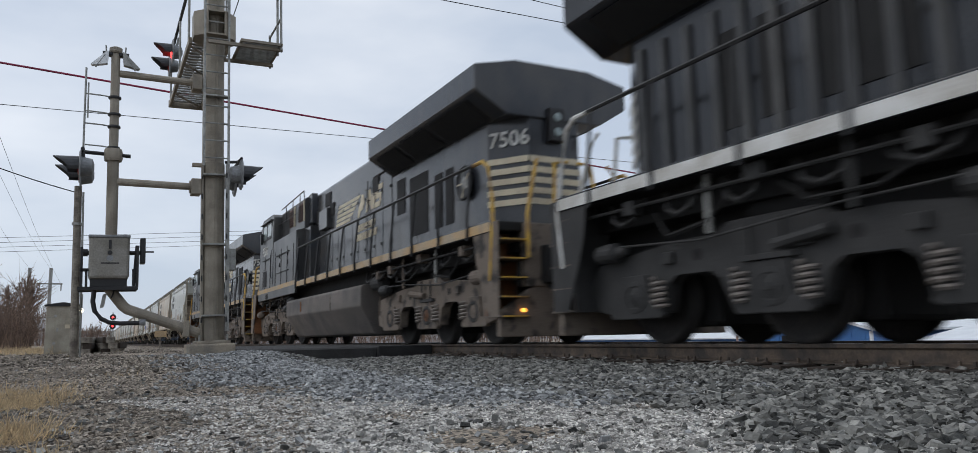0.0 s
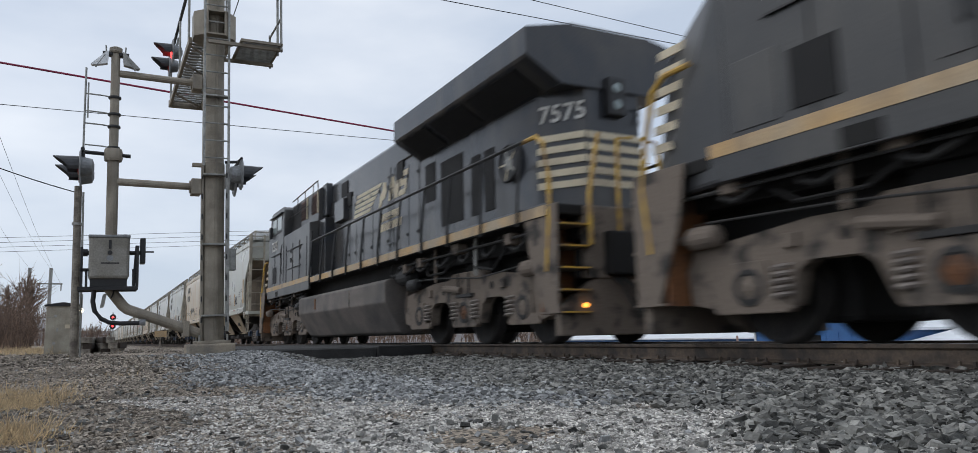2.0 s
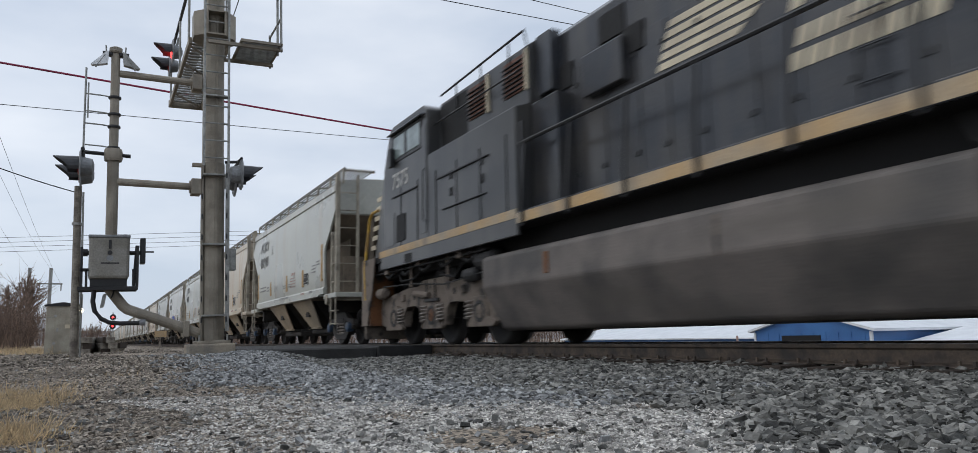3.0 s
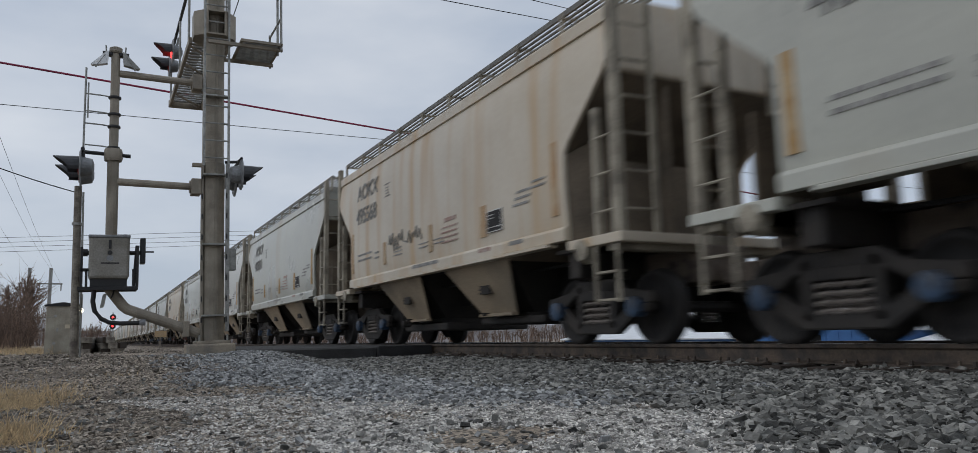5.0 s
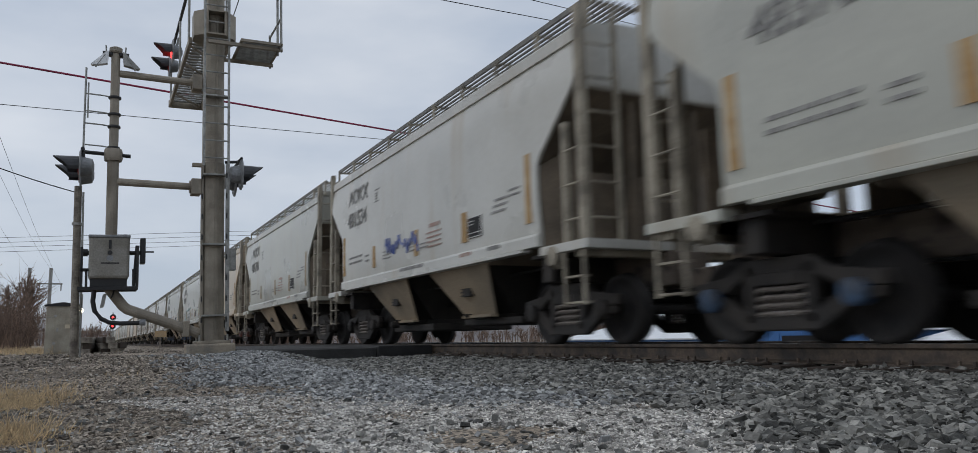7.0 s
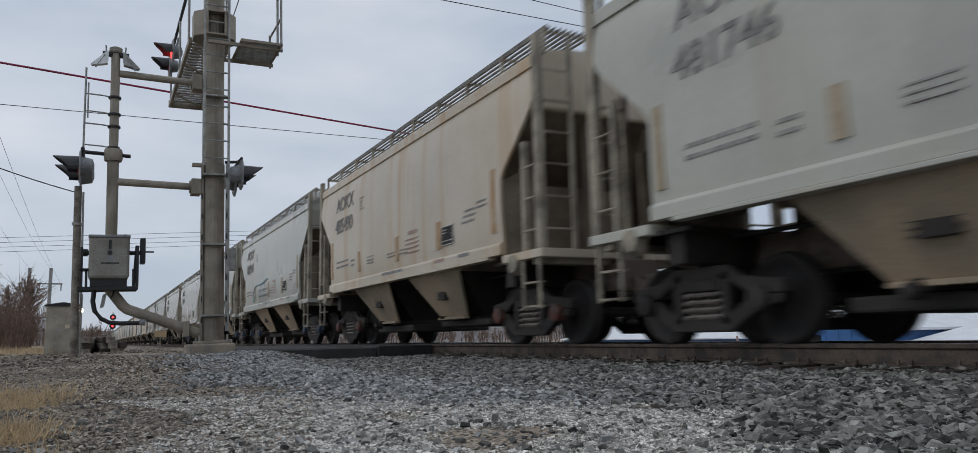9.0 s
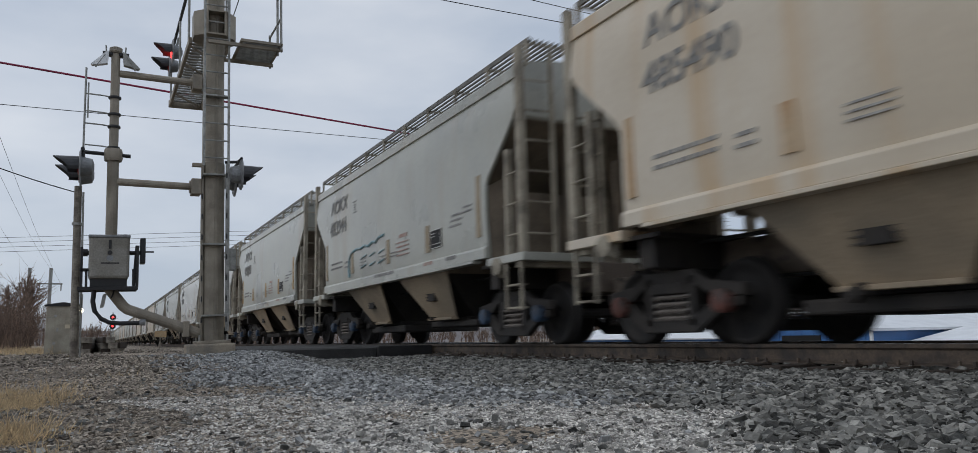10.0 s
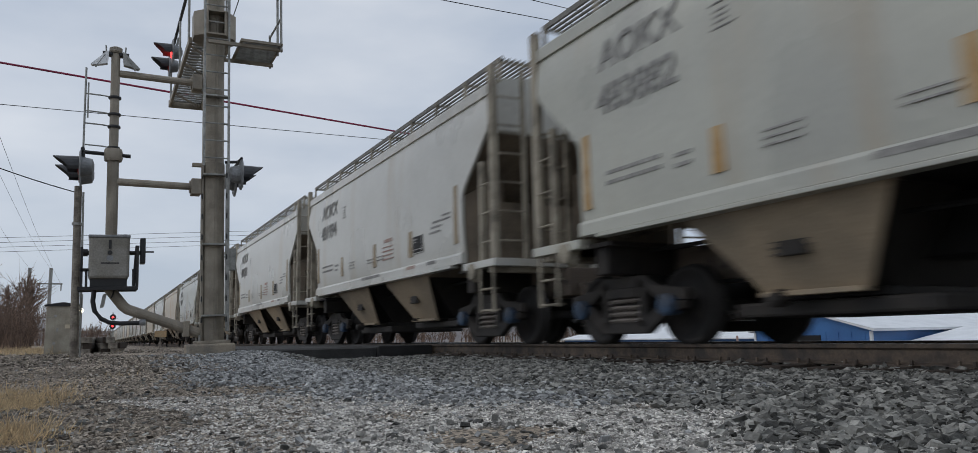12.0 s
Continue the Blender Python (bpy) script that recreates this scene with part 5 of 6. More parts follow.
for colour, cars in CAPS.items():
    for k in cars:
        for o in TRAIN[3 + k][0].children_recursive:
            if o.name.startswith("bearing_cap"):
                if (colour, o.data.name) not in models:
                    models[colour, o.data.name] = o.data.copy()
                    models[colour, o.data.name].materials[0] = M[colour]
                o.data = models[colour, o.data.name]
for k in range(12):
    mark, tint, *spray = CARS[k][1:] if k in CARS else ("AOKX\n48%04d" % (1310 + 397 * k % 3000), "rust_dull")
    decals(TRAIN[3 + k][0], mark, tint, spray[0] if spray else None)


def motions():
    for ob, y, turn in TRAIN:
        walk(ob, [(t, pose(TRACK, y - shift(t), 0, 0, 0, math.degrees(turn))) for t in STEPS])
    for w, dy, r, sign in ROLLS:
        walk(w, [(i / 30, pose(0, dy, r, sign * math.degrees(shift(i / 30) / r) % 360)) for i in range(361)])


# ---- crossing signal: mast, side post, gate case, lights, cantilever ----
def light_unit(parent, x, y, z, face, lit=False):
    """A flashing lamp: round backing, hood, red lens; face is the way it looks along x."""
    u = new("flashing_light")
    u.parent, u.location = parent, (x, y, z)
    part("backing_disc", lathe([(0.02, -0.02), (0.24, -0.015), (0.27, 0.0), (0.27, 0.012), (0.02, 0.016)], "x", (0, 0, 0), 24), "signal_grey", u)
    part("lamp_body", lathe([(0.05, -face * 0.2), (0.13, -face * 0.17), (0.16, -face * 0.02), (0.155, 0)], "x", (0, 0, 0), 18), "signal_grey", u)
    part("lens", lathe([(0.145, face * 0.012), (0.13, face * 0.03), (0.06, face * 0.045), (0.01, face * 0.05)], "x", (0, 0, 0), 18), "red_glow" if lit else "lens", u)
    bm = bmesh.new()
    rows = []
    for k in range(13):
        a = math.radians(-25 + 230 * k / 12)
        reach = 0.18 + 0.2 * max(0.0, math.sin(a))
        c, s = math.cos(a), math.sin(a)
        rows.append([bm.verts.new((face * d, r * c, r * s)) for d, r in ((0.01, 0.165), (reach, 0.155), (reach, 0.145), (0.01, 0.155))])
    for a, b in zip(rows, rows[1:]):
        for i in range(4):
            bm.faces.new((a[i], a[(i + 1) % 4], b[(i + 1) % 4], b[i]))
    part("hood", bm, "hood_grey", u)
    return u


def build_mast():
    S = empty("crossing_signal", "weathered grey cantilever crossing signal mast with ladder and flashing lights", "signal", at=(1.757, 13.6, -0.04))
    S.rotation_euler = (0, radians(-1.35), 0)
    part("concrete_base", box(-0.4, 0.33, -0.4, 0.4, -0.2, 0.15, 0.03), "concrete", S)
    part("base_plate", box(-0.27, 0.27, -0.27, 0.27, 0.15, 0.2, 0.008), "mast", S)
    for x in (-0.22, 0.22):
        for y in (-0.22, 0.22):
            part("anchor_bolt", tube([(x, y, 0.19), (x, y, 0.3)], 0.018, sides=6), "galv", S)
    part("mast", lathe([(0.196, 0.16), (0.196, 3.25), (0.18, 3.27), (0.178, 9.0)], "z", (0, 0, 0), 16), "mast", S, "", False)
    part("cover_strip", box(-0.2, -0.165, -0.16, -0.1, 0.2, 3.25, 0.004), "mast", S)
    part("cover_strip", box(0.02, 0.05, -0.2, -0.17, 0.3, 9.0, 0.004), "mast", S)
    for z in np.arange(0.5, 3.2, 0.35):
        part("rivet", box(-0.2, -0.178, -0.175, -0.155, z, z + 0.09, 0.004), "signal_black", S)
        part("rivet", box(0.172, 0.194, -0.345, -0.325, z, z + 0.09, 0.004), "signal_black", S)
    # ladder
    for x in (-0.185, 0.215):
        part("ladder_stile", box(x - 0.018, x + 0.018, -0.33, -0.28, 3.15 if x < 0 else 0.35, 8.8, 0.004), "galv", S)
    part("ladder_stile", box(0.17, 0.2, -0.33, -0.28, 0.35, 3.2, 0.004), "galv", S)
    for i in range(19):
        z = 3.3 + 0.305 * i
        part("rung", tube([(-0.185, -0.305, z), (0.215, -0.305, z)], 0.014, sides=6), "galv", S)
    for z in (0.6, 1.8, 3.0, 4.4, 6.3):
        part("ladder_bracket", box(-0.19, 0.22, -0.29, -0.15, z, z + 0.03, 0.004), "galv", S)
    part("junction_box", box(0.24, 0.36, -0.22, -0.02, 1.38, 1.75, 0.01), "galv", S)
    # side post on two arms
    part("side_post", lathe([(0.088, 1.9), (0.088, 3.2), (0.072, 3.24), (0.068, 5.12)], "z", (-1.56, 0, 0), 14), "mast", S)
    for z, r in ((4.68, 0.06), (2.83, 0.062)):
        part("arm", tube([(-1.5, 0, z + 0.03), (-0.15, 0, z)], r, sides=12), "mast", S)
        part("arm_clamp", box(-0.36, -0.2, -0.14, 0.14, z - 0.14, z + 0.13, 0.015), "mast", S)
        part("arm_flange", lathe([(0.11, -0.02), (0.11, 0.02)], "x", (-0.36, 0, z), 14), "mast", S)
    for z in (4.28, 3.99, 3.78, 3.42):
        part("post_clamp", lathe([(0.095, -0.02), (0.1, 0), (0.095, 0.02)], "z", (-1.56, 0, z), 14), "signal_black", S)
        part("step_bar", tube([(-1.6, -0.02, z), (-1.72, -0.02, z + 0.02), (-1.98, -0.02, z + 0.03)], 0.012, sides=6), "galv", S)
    part("antenna", tube([(-2.0, -0.02, 3.3), (-1.99, -0.02, 4.75)], 0.016, sides=6), "galv", S)
    part("antenna", tube([(-1.95, -0.02, 3.9), (-1.95, -0.02, 4.5)], 0.012, sides=6), "galv", S)
    part("post_cap", lathe([(0.085, 5.05), (0.1, 5.08), (0.1, 5.14), (0.04, 5.17)], "z", (-1.56, 0, 0), 14), "mast", S)
    for s in (-1, 1):
        part("spread_lamp", prism([(-1.56 + s * 0.1, 5.06), (-1.56 + s * 0.14, 5.04), (-1.56 + s * 0.37, 4.8), (-1.56 + s * 0.34, 4.78), (-1.56 + s * 0.12, 4.83)], "y", -0.12, -0.02, 0.006), "roof_white" if s < 0 else "galv", S)
        part("lamp_bracket", box(*sorted((-1.56 + s * 0.05, -1.56 + s * 0.2)), -0.06, 0.06, 5.0, 5.06, 0.006), "signal_black", S)
        part("lamp_spike", tube([(-1.56 + s * 0.14, 0, 5.0), (-1.56 + s * 0.15, 0, 5.18)], 0.012, sides=6), "galv", S)
        part("lamp_rib", tube([(-1.56 + s * 0.16, -0.11, 4.98), (-1.56 + s * 0.3, -0.11, 4.75)], 0.014, sides=6), "galv", S)
    # cross arm with the pair of lights
    part("cross_arm", tube([(-2.02, 0, 3.33), (-1.3, 0, 3.3)], 0.032), "signal_black", S)
    part("cross_arm_hub", lathe([(0.13, 3.2), (0.14, 3.24), (0.14, 3.36), (0.13, 3.4)], "z", (-1.56, 0, 0), 14), "mast", S)
    part("light_arm", tube([(-2.0, -0.38, 3.3), (-2.0, 0.38, 3.3)], 0.03), "signal_black", S)
    part("light_arm", tube([(0.2, 0, 3.3), (0.42, 0, 3.32), (0.42, -0.38, 3.3), (0.42, 0.38, 3.3)], 0.026), "signal_black", S)
    for y in (-0.3, 0.38):
        part("drop_pipe", tube([(-2.0, y, 3.3), (-2.0, y, 3.1)], 0.025), "signal_black", S)
        light_unit(S, -2.03, y, 3.02, -1)
        light_unit(S, 0.42, y, 3.03, 1)
    part("bracket_stub", box(-0.34, -0.18, -0.05, 0.05, 3.19, 3.25, 0.006), "mast", S)
    # gate case
    case = new("gate_case")
    case.parent = S
    tagged(case, "dull aluminium gate mechanism case on a black frame")
    part("housing", box(-1.875, -1.29, -0.25, 0.25, 1.24, 1.93, 0.05), "box", case)
    part("lid_edge", box(-1.885, -1.28, -0.26, 0.26, 1.9, 1.945, 0.012), "signal_grey", case)
    part("latch", box(-1.595, -1.555, -0.275, -0.25, 1.72, 1.86, 0.006), "signal_black", case)
    part("padlock", lathe([(0.03, -0.29), (0.035, -0.25)], "y", (-1.575, 0, 1.66), 10), "signal_black", case)
    part("emblem", lathe([(0.05, -0.254), (0.045, -0.257)], "y", (-1.575, 0, 1.57), 14), "signal_grey", case)
    part("name_bar", box(-1.7, -1.44, -0.256, -0.25, 1.48, 1.5), "signal_black", case)
    part("base_beam", box(-2.02, -1.16, -0.24, -0.16, 1.06, 1.12, 0.006), "signal_black", case)
    part("base_beam", box(-2.02, -1.16, 0.16, 0.24, 1.06, 1.12, 0.006), "signal_black", case)
    part("case_foot", box(-1.85, -1.32, -0.2, 0.2, 1.12, 1.25, 0.01), "signal_black", case)
    for x in (-1.97, -1.9, -1.23, -1.17):
        part("upright", box(x - 0.018, x + 0.018, -0.22, -0.17, 1.1, 1.75 if abs(x + 1.55) > 0.37 else 1.4, 0.004), "signal_black", case)
    part("cross_bar", box(-2.0, -1.85, -0.22, -0.18, 1.36, 1.41, 0.004), "signal_black", case)
    part("drive_shaft", tube([(-1.98, 0, 1.68), (-1.12, 0, 1.68)], 0.035), "signal_black", case)
    part("shaft_hub", lathe([(0.06, -1.96), (0.06, -1.89)], "x", (0, 0, 1.68), 12), "signal_black", case)
    part("counterweight", box(-1.13, -1.05, -0.12, 0.12, 1.5, 1.92, 0.015), "signal_black", case)
    part("weight_arm", prism([(-1.24, 1.1), (-1.19, 1.1), (-1.14, 1.8), (-1.2, 1.8)], "y", -0.06, 0.06, 0.008), "signal_black", case)
    part("gate_rod", tube([(-1.06, 0, 1.7), (-0.92, 0, 1.7)], 0.014, sides=6), "signal_black", case)
    # bent support pipe and cable conduit
    part("support_pipe", tube([(-1.6, 0, 1.14), (-1.5, 0, 1.0), (-1.36, 0, 0.81), (-1.3, 0, 0.76), (-1.2, 0, 0.72), (-0.2, 0, 0.33)], 0.085, sides=14), "mast", S)
    part("pipe_clamp", box(-0.46, -0.36, -0.11, 0.11, 0.28, 0.54, 0.015), "mast", S)
    pts = [(-1.78, -0.05, 1.1), (-1.8, -0.05, 0.9), (-1.77, -0.05, 0.74), (-1.68, -0.05, 0.62), (-1.56, -0.05, 0.555), (-1.4, -0.05, 0.535), (-1.1, -0.05, 0.53), (-1.04, -0.05, 0.56)]
    part("conduit", tube(pts, 0.036, sides=10), "signal_black", S)
    part("conduit_elbow", lathe([(0.05, -1.12), (0.055, -1.03)], "x", (0, -0.05, 0.54), 10), "signal_grey", S)
    part("hanging_cable", tube([(-1.5, -0.1, 1.1), (-1.51, -0.1, 1.02), (-1.54, -0.1, 0.94)], 0.012, sides=6), "dark", S)
    part("tag_plate", prism([(-1.66, 1.0), (-1.6, 1.02), (-1.64, 0.8), (-1.7, 0.78)], "y", -0.12, -0.11), "galv", S)
    # crown collar, side platform, cantilever walk
    oct8 = [(0.38 * math.cos(math.radians(22.5 + 45 * k)), 0.38 * math.sin(math.radians(22.5 + 45 * k))) for k in range(8)]
    part("crown_plate", prism(oct8, "z", 5.92, 5.95), "mast", S)
    part("crown_plate", prism(oct8, "z", 5.5, 5.53), "mast", S)
    for k in range(8):
        a, b = Vector(oct8[k]), Vector(oct8[(k + 1) % 8])
        n = (a + b).normalized()
        if k in (0, 2, 3, 4, 6, 7):
            part("crown_panel", prism([tuple(a), tuple(b), tuple(b - 0.02 * n), tuple(a - 0.02 * n)], "z", 5.53, 5.92), "mast", S)
    for y in (-0.42, 0.42):
        part("platform_beam", box(-0.15, 1.12, y - 0.03, y + 0.03, 5.3, 5.36, 0.006), "mast", S)
    part("platform_frame", box(0.4, 1.08, -0.55, -0.51, 5.36, 5.41, 0.004), "mast", S)
    part("platform_frame", box(0.4, 1.08, 0.51, 0.55, 5.36, 5.41, 0.004), "mast", S)
    part("platform_frame", box(0.38, 0.42, -0.55, 0.55, 5.36, 5.41, 0.004), "mast", S)
    part("platform_frame", box(1.06, 1.1, -0.55, 0.55, 5.36, 5.41, 0.004), "mast", S)
    for i in range(20):
        y = -0.49 + 0.98 * i / 19
        part("grate_bar", box(0.42, 1.06, y - 0.011, y + 0.011, 5.37, 5.4), "galv", S)
    for y in (-0.5, -0.2, 0.5):
        part("rail_post", tube([(1.08, y, 5.3), (1.08, y, 6.6 if y < 0.3 else 5.95)], 0.022, sides=6), "galv", S)
    part("guard_rail", tube([(1.08, -0.5, 5.9), (1.08, 0.5, 5.9)], 0.02, sides=6), "galv", S)
    part("guard_rail", tube([(1.08, -0.5, 6.4), (1.08, -0.2, 6.4)], 0.02, sides=6), "galv", S)
    for x in (-0.36, 0.3):
        part("walk_beam", box(x - 0.03, x + 0.03, 0.3, 4.4, 5.52, 5.64, 0.008), "mast", S)
        part("walk_rail", tube([(x, 0.4, 6.75), (x, 4.4, 6.75)], 0.03), "signal_black" if x < 0 else "galv", S)
        for y in (0.6, 2.3, 4.35):
            part("walk_post", tube([(x, y, 5.6), (x, y, 6.75)], 0.022, sides=6), "galv", S)
    for i in range(26):
        y = 0.4 + 4.0 * i / 25
        part("walk_slat", box(-0.33, 0.27, y - 0.035, y + 0.035, 5.6, 5.625), "galv", S)
    for i in range(4):
        y = 0.5 + i
        part("walk_brace", tube([(-0.36, y, 5.56), (0.3, y + 0.9, 5.56)], 0.025, sides=6), "mast", S)
    part("cantilever_beam", tube([(0, 0.1, 6.25), (0, 4.4, 6.3)], 0.1, sides=12), "mast", S)
    part("end_frame", box(-0.4, 0.34, 4.36, 4.44, 5.5, 5.66, 0.01), "mast", S)
    for y, z, lit in ((3.3, 6.42, True), (4.1, 6.38, False)):
        part("drop_pipe", tube([(-0.3, y, 6.75), (-0.36, y, 6.4)], 0.025), "galv", S)
        light_unit(S, -0.42, y, z, -1, lit)
    part("mast_cable", tube([(0.3, 0.2, 5.9), (0.75, 0.5, 7.4)], 0.01, sides=5), "wire", S)
    return S


build_mast()

# ---- beside the crossing ----
pole = empty("wooden_pole", "weathered grey wooden pole standing in gravel", "pole", at=(-0.29, 13.95, -0.12))
part("shaft", tube([(0, 0, -0.1), (-0.08, 0, 2.85)], [0.066, 0.056], sides=12), "wood", pole)
part("pole_band", lathe([(0.082, 2.2), (0.084, 2.24)], "z", (-0.06, 0, 0), 12), "galv", pole)
part("conduit", tube([(0.085, -0.03, 0.0), (0.0, -0.03, 2.75)], 0.016, sides=6), "galv", pole)


def build_hut():
    H = empty("signal_hut", "faded beige metal signal equipment hut with a low roof", "hut", at=(-0.95, 28.0, ground_z(-0.95, 28.0)))
    part("concrete_pad", box(-0.52, 0.52, -0.5, 0.5, -0.1, 0.06, 0.01), "concrete", H)
    part("wall_panel", box(-0.46, 0.46, -0.45, 0.45, 0.06, 1.55, 0.015), "hut", H)
    part("roof", prism([(-0.52, 1.55), (0.52, 1.55), (0.52, 1.6), (0.0, 1.68), (-0.52, 1.6)], "y", -0.5, 0.5, 0.006), "signal_black", H)
    door = part("door", box(-0.2, 0.42, -0.47, -0.45, 0.12, 1.45, 0.006), "hut", H)
    part("handle", box(-0.15, -0.1, -0.5, -0.47, 0.75, 0.87, 0.005), "galv", door)
    part("notice", box(0.08, 0.24, -0.478, -0.471, 0.85, 0.97), "cream", H)
    for z in (0.35, 1.2):
        part("hinge", box(-0.24, -0.16, -0.48, -0.45, z, z + 0.08, 0.005), "galv", H)
    part("seam", box(-0.44, 0.44, -0.462, -0.45, 1.2, 1.21), "signal_grey", H)
    return H


build_hut()
lamp = empty("yard_lamp", "thin steel post with a small lit lamp", "lamp", at=(-0.42, 27.0, ground_z(-0.42, 27.0)))
part("post", tube([(0, 0, -0.1), (0, 0, 1.9)], 0.02, sides=6), "galv", lamp)
part("bulb", lathe([(0.02, -0.06), (0.06, 0), (0.02, 0.06)], "z", (0, -0.05, 1.38), 12), "lamp_glow", lamp)
random.seed(4)
for i in range(14):
    row, col = divmod(i, 5)
    m = pose(0.12 + 0.27 * (col - 2) + random.uniform(-0.05, 0.05), 26 + random.uniform(-0.3, 0.3), ground_z(0.1, 26) + 0.085 + 0.17 * row, 0, 0, random.uniform(-9, 9))
    t = tagged(link("old_tie", box(-0.115, 0.115, -1.25, 1.25, -0.085, 0.085, 0.015), "wood" if i % 3 else "tie"), "discarded weathered timber tie lying in a heap", "timber", "heap of old ties")
    t.matrix_world = m
marker = empty("trackside_sign", "small faded yellow plate on a short post", "sign", at=(2.1, 30.0, ground_z(2.1, 30)))
part("post", tube([(0, 0, -0.1), (0, 0, 0.6)], 0.03, sides=6), "wood", marker)
part("plate", box(-0.2, 0.2, -0.04, -0.02, 0.4, 0.62, 0.006), "gold", marker)


def block_signal():
    B = empty("block_signal", "railway block signal with two lit red lamps", "signal", at=(2.62, 150.0, ground_z(2.62, 150)))
    part("post", tube([(0, 0, -0.1), (0, 0, 5.8)], 0.09), "galv", B)
    for z in (5.0, 3.4):
        h = part("signal_head", lathe([(0.5, 0.05), (0.52, 0), (0.5, -0.05)], "y", (0, -0.1, z), 20), "signal_black", B)
        part("lens", lathe([(0.17, -0.18), (0.13, -0.22), (0.02, -0.24)], "y", (0, 0, z), 16), "red_glow", B)
    part("signal_case", box(-0.4, 0.4, 0.3, 0.9, 0, 1.4, 0.02), "galv", B)
    for x in (-0.35, 0.35):
        part("ladder_stile", tube([(x, 0.3, 0), (x * 0.6, 0.3, 3.2)], 0.04, sides=6), "galv", B)
    return B


block_signal()


def h_frame():
    F = empty("power_pylon", "grey twin-pole power line frame with a crossarm", "pylon", at=(-8.9, 150, ground_z(-8.9, 150)))
    for x in (-1.6, 1.55):
        part("pole", tube([(x, 0, -0.2), (x, 0, 13.5)], 0.28, sides=10), "galv", F)
    part("crossarm", box(-3.2, 3.4, -0.12, 0.12, 10.7, 10.95, 0.02), "galv", F)
    for x in (-3.0, 0, 3.2):
        part("insulator", tube([(x, 0, 10.7), (x, 0, 9.6)], 0.1, sides=8), "galv", F)
    return F


h_frame()


def wire(name, a, b, r, mat, sag=0.0, label=""):
    a, b = Vector(a), Vector(b)
    pts = [a.lerp(b, t / 24) - Vector((0, 0, sag * 4 * (t / 24) * (1 - t / 24))) for t in range(25)]
    return tagged(link(name, tube(pts, r, sides=6), mat), label, "cable")


def along(a, b, lo, hi):
    a, b = Vector(a), Vector(b)
    return a + (b - a) * lo, a + (b - a) * hi


wire("overhead_cable", *along((-3.181, 28, 9.262), (10.046, 28, 8.471), -3, 5), 0.036, "redwire", 0, "thick dull red overhead cable")
wire("overhead_cable", *along((-3.316, 30, 8.419), (10.2, 30, 8.618), -3, 5), 0.013, "wire", 0, "thin dark overhead wire")
wire("overhead_cable", *along((9.0, 20, 10.408), (12.838, 20, 10.466), -1.2, 6), 0.013, "wire", 0, "thin dark overhead wire")
wire("overhead_cable", *along((11.9, 20, 11.05), (13.4, 20, 11.02), -3, 12), 0.012, "wire", 0, "thin dark overhead wire")
wire("overhead_cable", (-5.6, 14.05, 5.1), (-0.37, 13.95, 2.62), 0.009, "wire", 0.3, "thin dark wire running to the wooden pole")
for dz0, dz1 in ((18.32, 21.44), (17.5, 20.6), (16.7, 19.7), (15.9, 18.86)):
    wire("power_line", *along((-15.1, 150, dz0), (26.9, 150, dz1), -3, 4), 0.035, "wire", 0, "far thin power line")
for x in (-10.5, -7.4, -5.6):
    wire("power_line", (x, 150, 13.2 if x < -6 else 10.4), (x * 0.55 - 2.8, 45, 13.5), 0.012, "wire", 0.8, "thin power line hanging from the twin-pole frame")


# ---- brush, woods, grass ----
def stems(name, mat, spots, label, seed, height, width, branches, category="brush", lean=0.25):
    """Bare stems as tapering three-sided sticks with side twigs, all in one mesh."""
    rng = np.random.default_rng(seed)
    verts, faces = [], []

    def stick(p, d, length, w):
        u = np.cross(d, (0.3, 0.8, 0.5))
        u /= np.linalg.norm(u)
        v = np.cross(d, u)
        n = len(verts)
        for k in range(3):
            a = 2 * math.pi * k / 3
            verts.append(p + w * (math.cos(a) * u + math.sin(a) * v))
        verts.append(p + d * length)
        faces.extend(((n, n + 1, n + 3), (n + 1, n + 2, n + 3), (n + 2, n, n + 3)))

    for x, y in spots(rng):
        h = height * math.exp(rng.normal(0, 0.25))
        d = np.array((rng.normal(0, lean), rng.normal(0, lean), 1.0))
        d /= np.linalg.norm(d)
        p = np.array((x, y, ground_z(x, y) - 0.05))
        stick(p, d, h, width)
        for _ in range(branches):
            t = rng.uniform(0.2, 0.85)
            e = d + rng.normal(0, 0.55, 3)
            e /= np.linalg.norm(e)
            q = p + d * h * t
            ln = h * (1 - t) * rng.uniform(0.5, 1.0)
            stick(q, e, ln, width * 0.55)
            if branches > 3:
                for _ in range(2):
                    g = e + rng.normal(0, 0.5, 3)
                    g /= np.linalg.norm(g)
                    stick(q + e * ln * rng.uniform(0.3, 0.8), g, ln * 0.5, width * 0.35)
    me = bpy.data.meshes.new(name)
    me.from_pydata([tuple(v) for v in verts], [], faces)
    me.materials.append(M[mat])
    return tagged(new(name, me), label, category, kind="stuff")


def left_brush(rng):
    y = rng.uniform(55, 120, 1500)
    return np.stack([-0.062 * y - 0.3 - rng.uniform(0, 1, 1500) ** 1.3 * 14, y], 1)


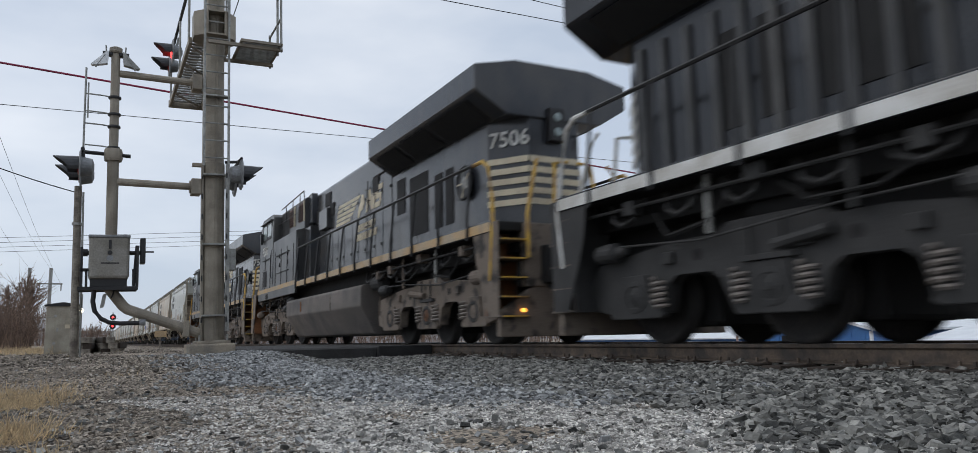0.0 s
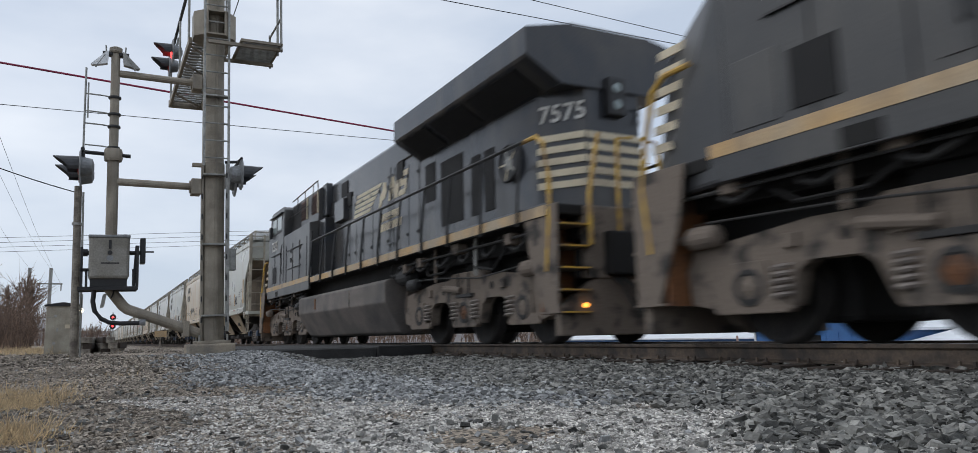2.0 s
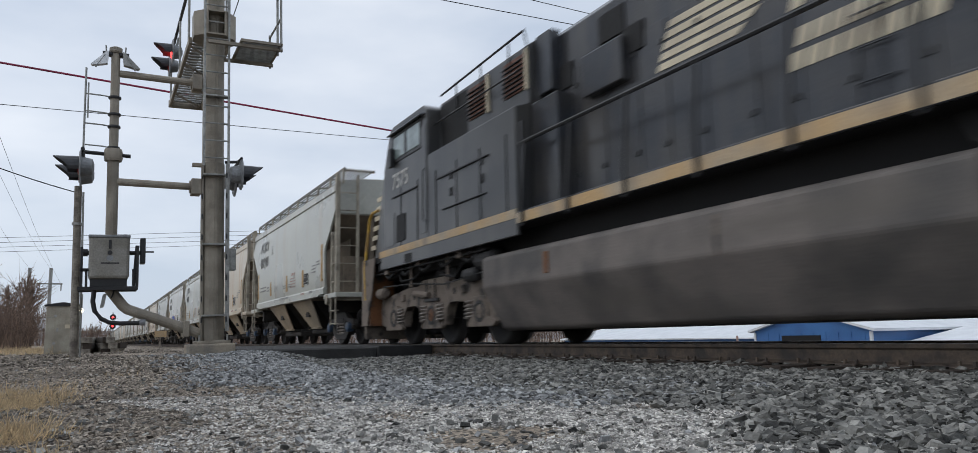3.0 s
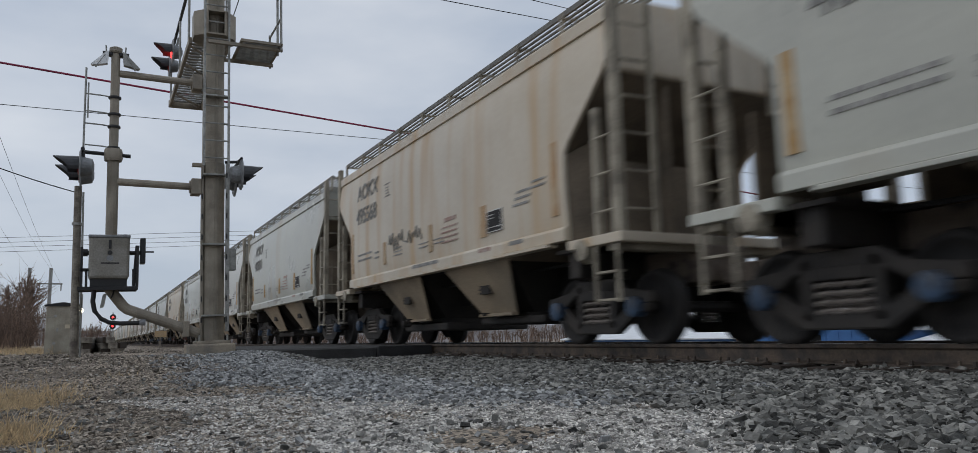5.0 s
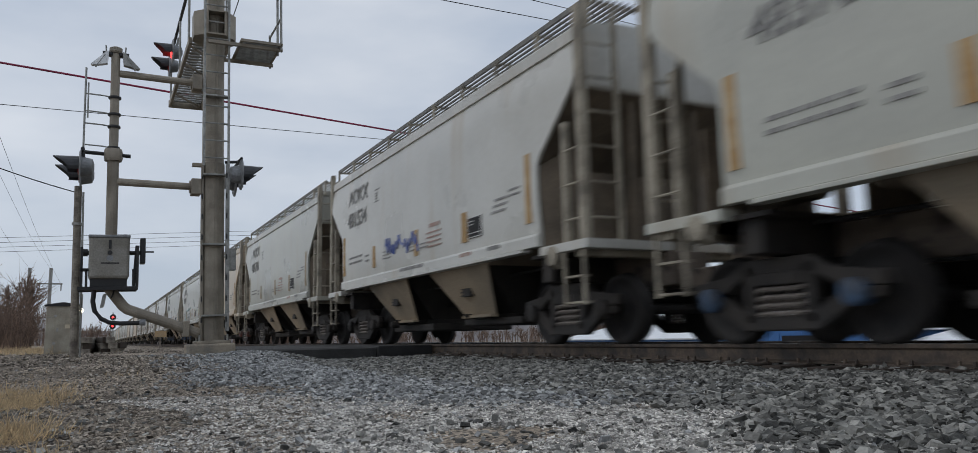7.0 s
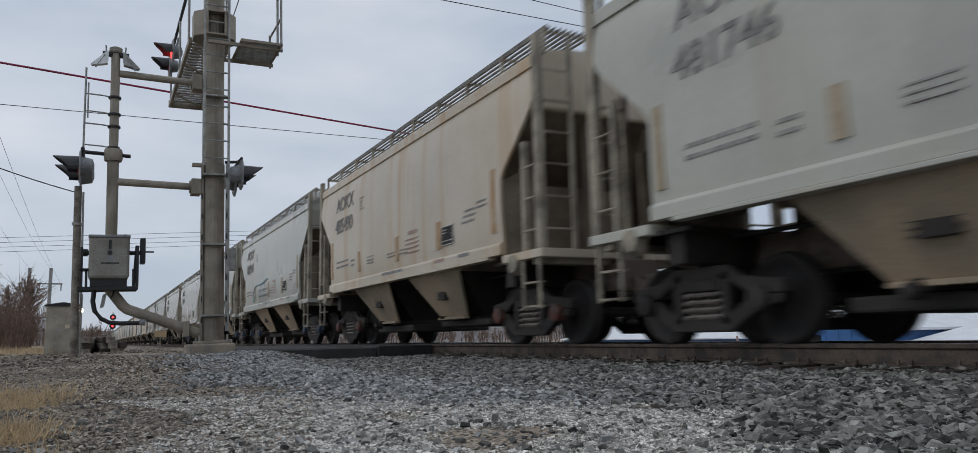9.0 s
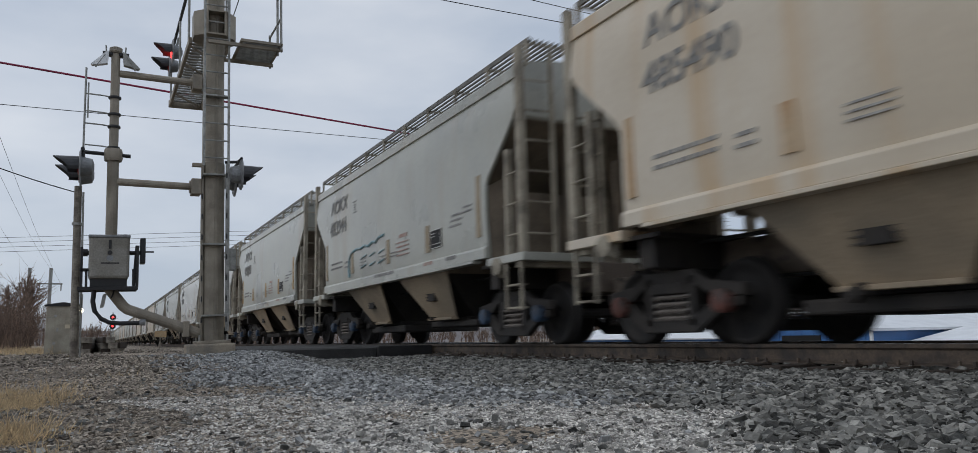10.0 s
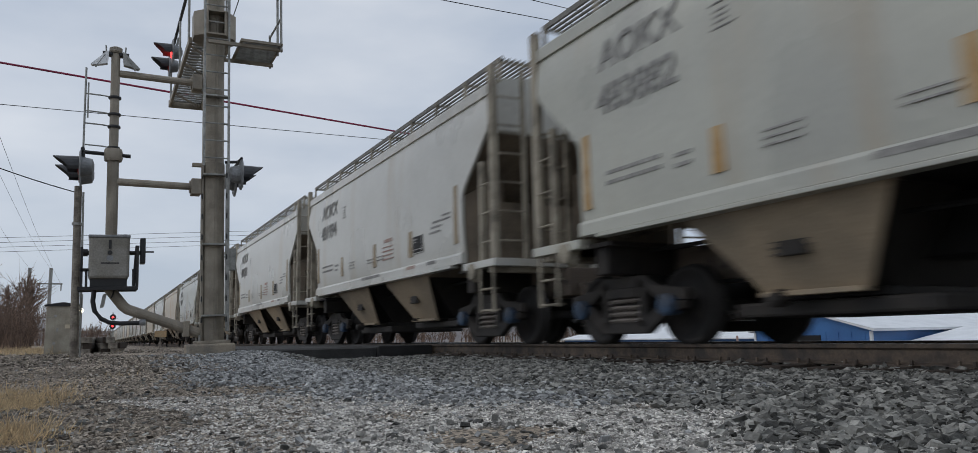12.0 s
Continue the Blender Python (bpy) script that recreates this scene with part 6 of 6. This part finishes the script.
def left_trees(rng):
    return [(-9.5, 70), (-8.2, 62), (-12, 85), (-9, 110), (-7.6, 90), (-10.5, 95), (-7.0, 100), (-13, 100), (5.0, 300), (9, 320), (-1, 260), (24, 300), (17, 280), (13, 290), (28, 310), (1, 330), (20, 330), (22, 270)]


def grass_spots(rng):
    out = []
    for cx, cy, n, r in ((-0.52, 6.1, 800, 0.17), (-0.5, 6.7, 800, 0.2), (-0.62, 7.3, 400, 0.25), (-0.32, 4.1, 380, 0.09), (-0.38, 4.5, 420, 0.1), (-0.16, 3.5, 40, 0.05), (-1.2, 9.0, 120, 0.5), (0.25, 8.6, 14, 0.12), (-2.5, 14, 140, 0.9), (-2.0, 19, 200, 1.0), (-3.0, 24, 300, 1.4)):
        out += [(cx + rng.normal(0, r), cy + rng.normal(0, r)) for _ in range(n)]
    return out


def field_grass(rng):
    y = rng.uniform(26, 60, 2200)
    return np.stack([-0.06 * y - rng.uniform(-0.6, 6, 2200), y], 1)


def right_woods(rng):
    a = rng.uniform(0.62, 1.15, 800)
    r = rng.uniform(150, 210, 800)
    return np.stack([r * np.sin(a), r * np.cos(a)], 1)


def right_trees(rng):
    return [(75, 52), (88, 50), (82, 44), (105, 58), (120, 75), (95, 40), (110, 100), (130, 95)]


def far_woods(rng):
    a = rng.uniform(-0.6, 0.62, 900)
    r = rng.uniform(420, 520, 900)
    return np.stack([r * np.sin(a), r * np.cos(a)], 1)


stems("brush", "twig", left_brush, "bare brown brush and saplings beside the line", 11, 3.3, 0.035, 7)
stems("bare_trees", "twig", left_trees, "leafless trees rising over the brush", 12, 7.0, 0.13, 60, "trees", 0.1)
stems("dead_grass", "grass", grass_spots, "tufts of dead straw-coloured grass", 13, 0.125, 0.0042, 1, "grass", 0.8)
stems("field_grass", "grass", field_grass, "dry straw grass at the edge of the brush", 14, 0.3, 0.012, 2, "grass", 0.4)
stems("wood_edge", "twig", right_woods, "bare winter woods behind the buildings", 15, 8.0, 0.14, 8, "woods", 0.15)
stems("tall_trees", "twig", right_trees, "leafless tall trees behind the blue building", 16, 8.5, 0.13, 70, "trees", 0.08)
stems("far_woods", "twig", far_woods, "distant leafless woods along the line", 17, 9.0, 0.35, 7, "woods", 0.15)


def build_hills():
    bm = bmesh.new()
    rows = []
    for i in range(361):
        a = 2 * math.pi * i / 360
        h1 = 9 + 5 * noise.noise((math.cos(a) * 3, math.sin(a) * 3, 0)) + 2.5 * noise.noise((math.cos(a) * 30, math.sin(a) * 30, 2))
        rows.append([bm.verts.new((r * math.sin(a), r * math.cos(a), z)) for r, z in ((700, -6), (760, h1 * 0.8), (900, h1 * 1.6))])
    for a, b in zip(rows, rows[1:]):
        for j in range(2):
            bm.faces.new((a[j], b[j], b[j + 1], a[j + 1]))
    return tagged(link("far_hills", bm, "hill", smooth=True), "low hazy wooded hills on the horizon", "hills", kind="structure")


build_hills()


# ---- buildings across the track ----
def shed(name, x0, x1, y0, y1, z0, eave, ridge, along_y, label, doors=()):
    B = empty(name, label, "building", "sheds across the track", at=((x0 + x1) / 2, (y0 + y1) / 2, z0))
    w, d = (x1 - x0) / 2, (y1 - y0) / 2
    e, r = eave - z0, ridge - z0
    if along_y:
        part("wall", prism([(-w, -0.3), (-w, e), (0, r - 0.05), (w, e), (w, -0.3)], "y", -d, d), "blue", B)
        for s in (-1, 1):
            part("roof_sheet", prism([(s * (w + 0.4), e - 0.1), (s * (w + 0.4), e), (0, r + 0.1), (0, r)], "y", -d - 0.3, d + 0.3), "roof_white", B)
    else:
        part("wall", prism([(-d, -0.3), (-d, e), (0, r - 0.05), (d, e), (d, -0.3)], "x", -w, w), "blue", B)
        for s in (-1, 1):
            part("roof_sheet", prism([(s * (d + 0.35), e - 0.12), (s * (d + 0.35), e + 0.04), (0, r + 0.12), (0, r)], "x", -w - 0.3, w + 0.3), "roof_white", B)
            part("corner_trim", box(-w - 0.06, -w + 0.1, *sorted((s * (d - 0.12), s * (d + 0.03))), 0, e - 0.1), "roof_white", B)
    for a, b, c, f in doors:
        part("door", box(-w - 0.05, -w + 0.05, a, b, c, f), "dark", B, "dark open loading door")
    for i in range(int(2 * d / 0.9)):
        y = -d + 0.45 + 0.9 * i
        part("siding_rib", box(-w - 0.03, -w + 0.01, y - 0.03, y + 0.03, 0, e - 0.15), "blue", B)
    return B


GZ = ground_z(44, 33)
shed("blue_shed", 40, 62, 28.9, 37.7, GZ, 0.1, 1.25, False, "blue metal shed with a white gable roof and dark door", [(-0.9, 2.1, 0.3, -0.22 - GZ)])
shed("long_shed", 43, 57, 38.4, 66, GZ, -0.35, 0.95, True, "long blue shed with a white metal roof")
shed("low_shed", 42, 54, 4, 28.0, GZ, -0.75, 0.05, True, "low shed with a broad white roof")
post = empty("red_post", "thin red marker post beyond the track", "post", at=(30, 29.5, ground_z(30, 29.5)))
part("shaft", tube([(0, 0, -0.2), (0, 0, -0.1 - ground_z(30, 29.5))], 0.06, sides=6), "mark_red", post)
motions()
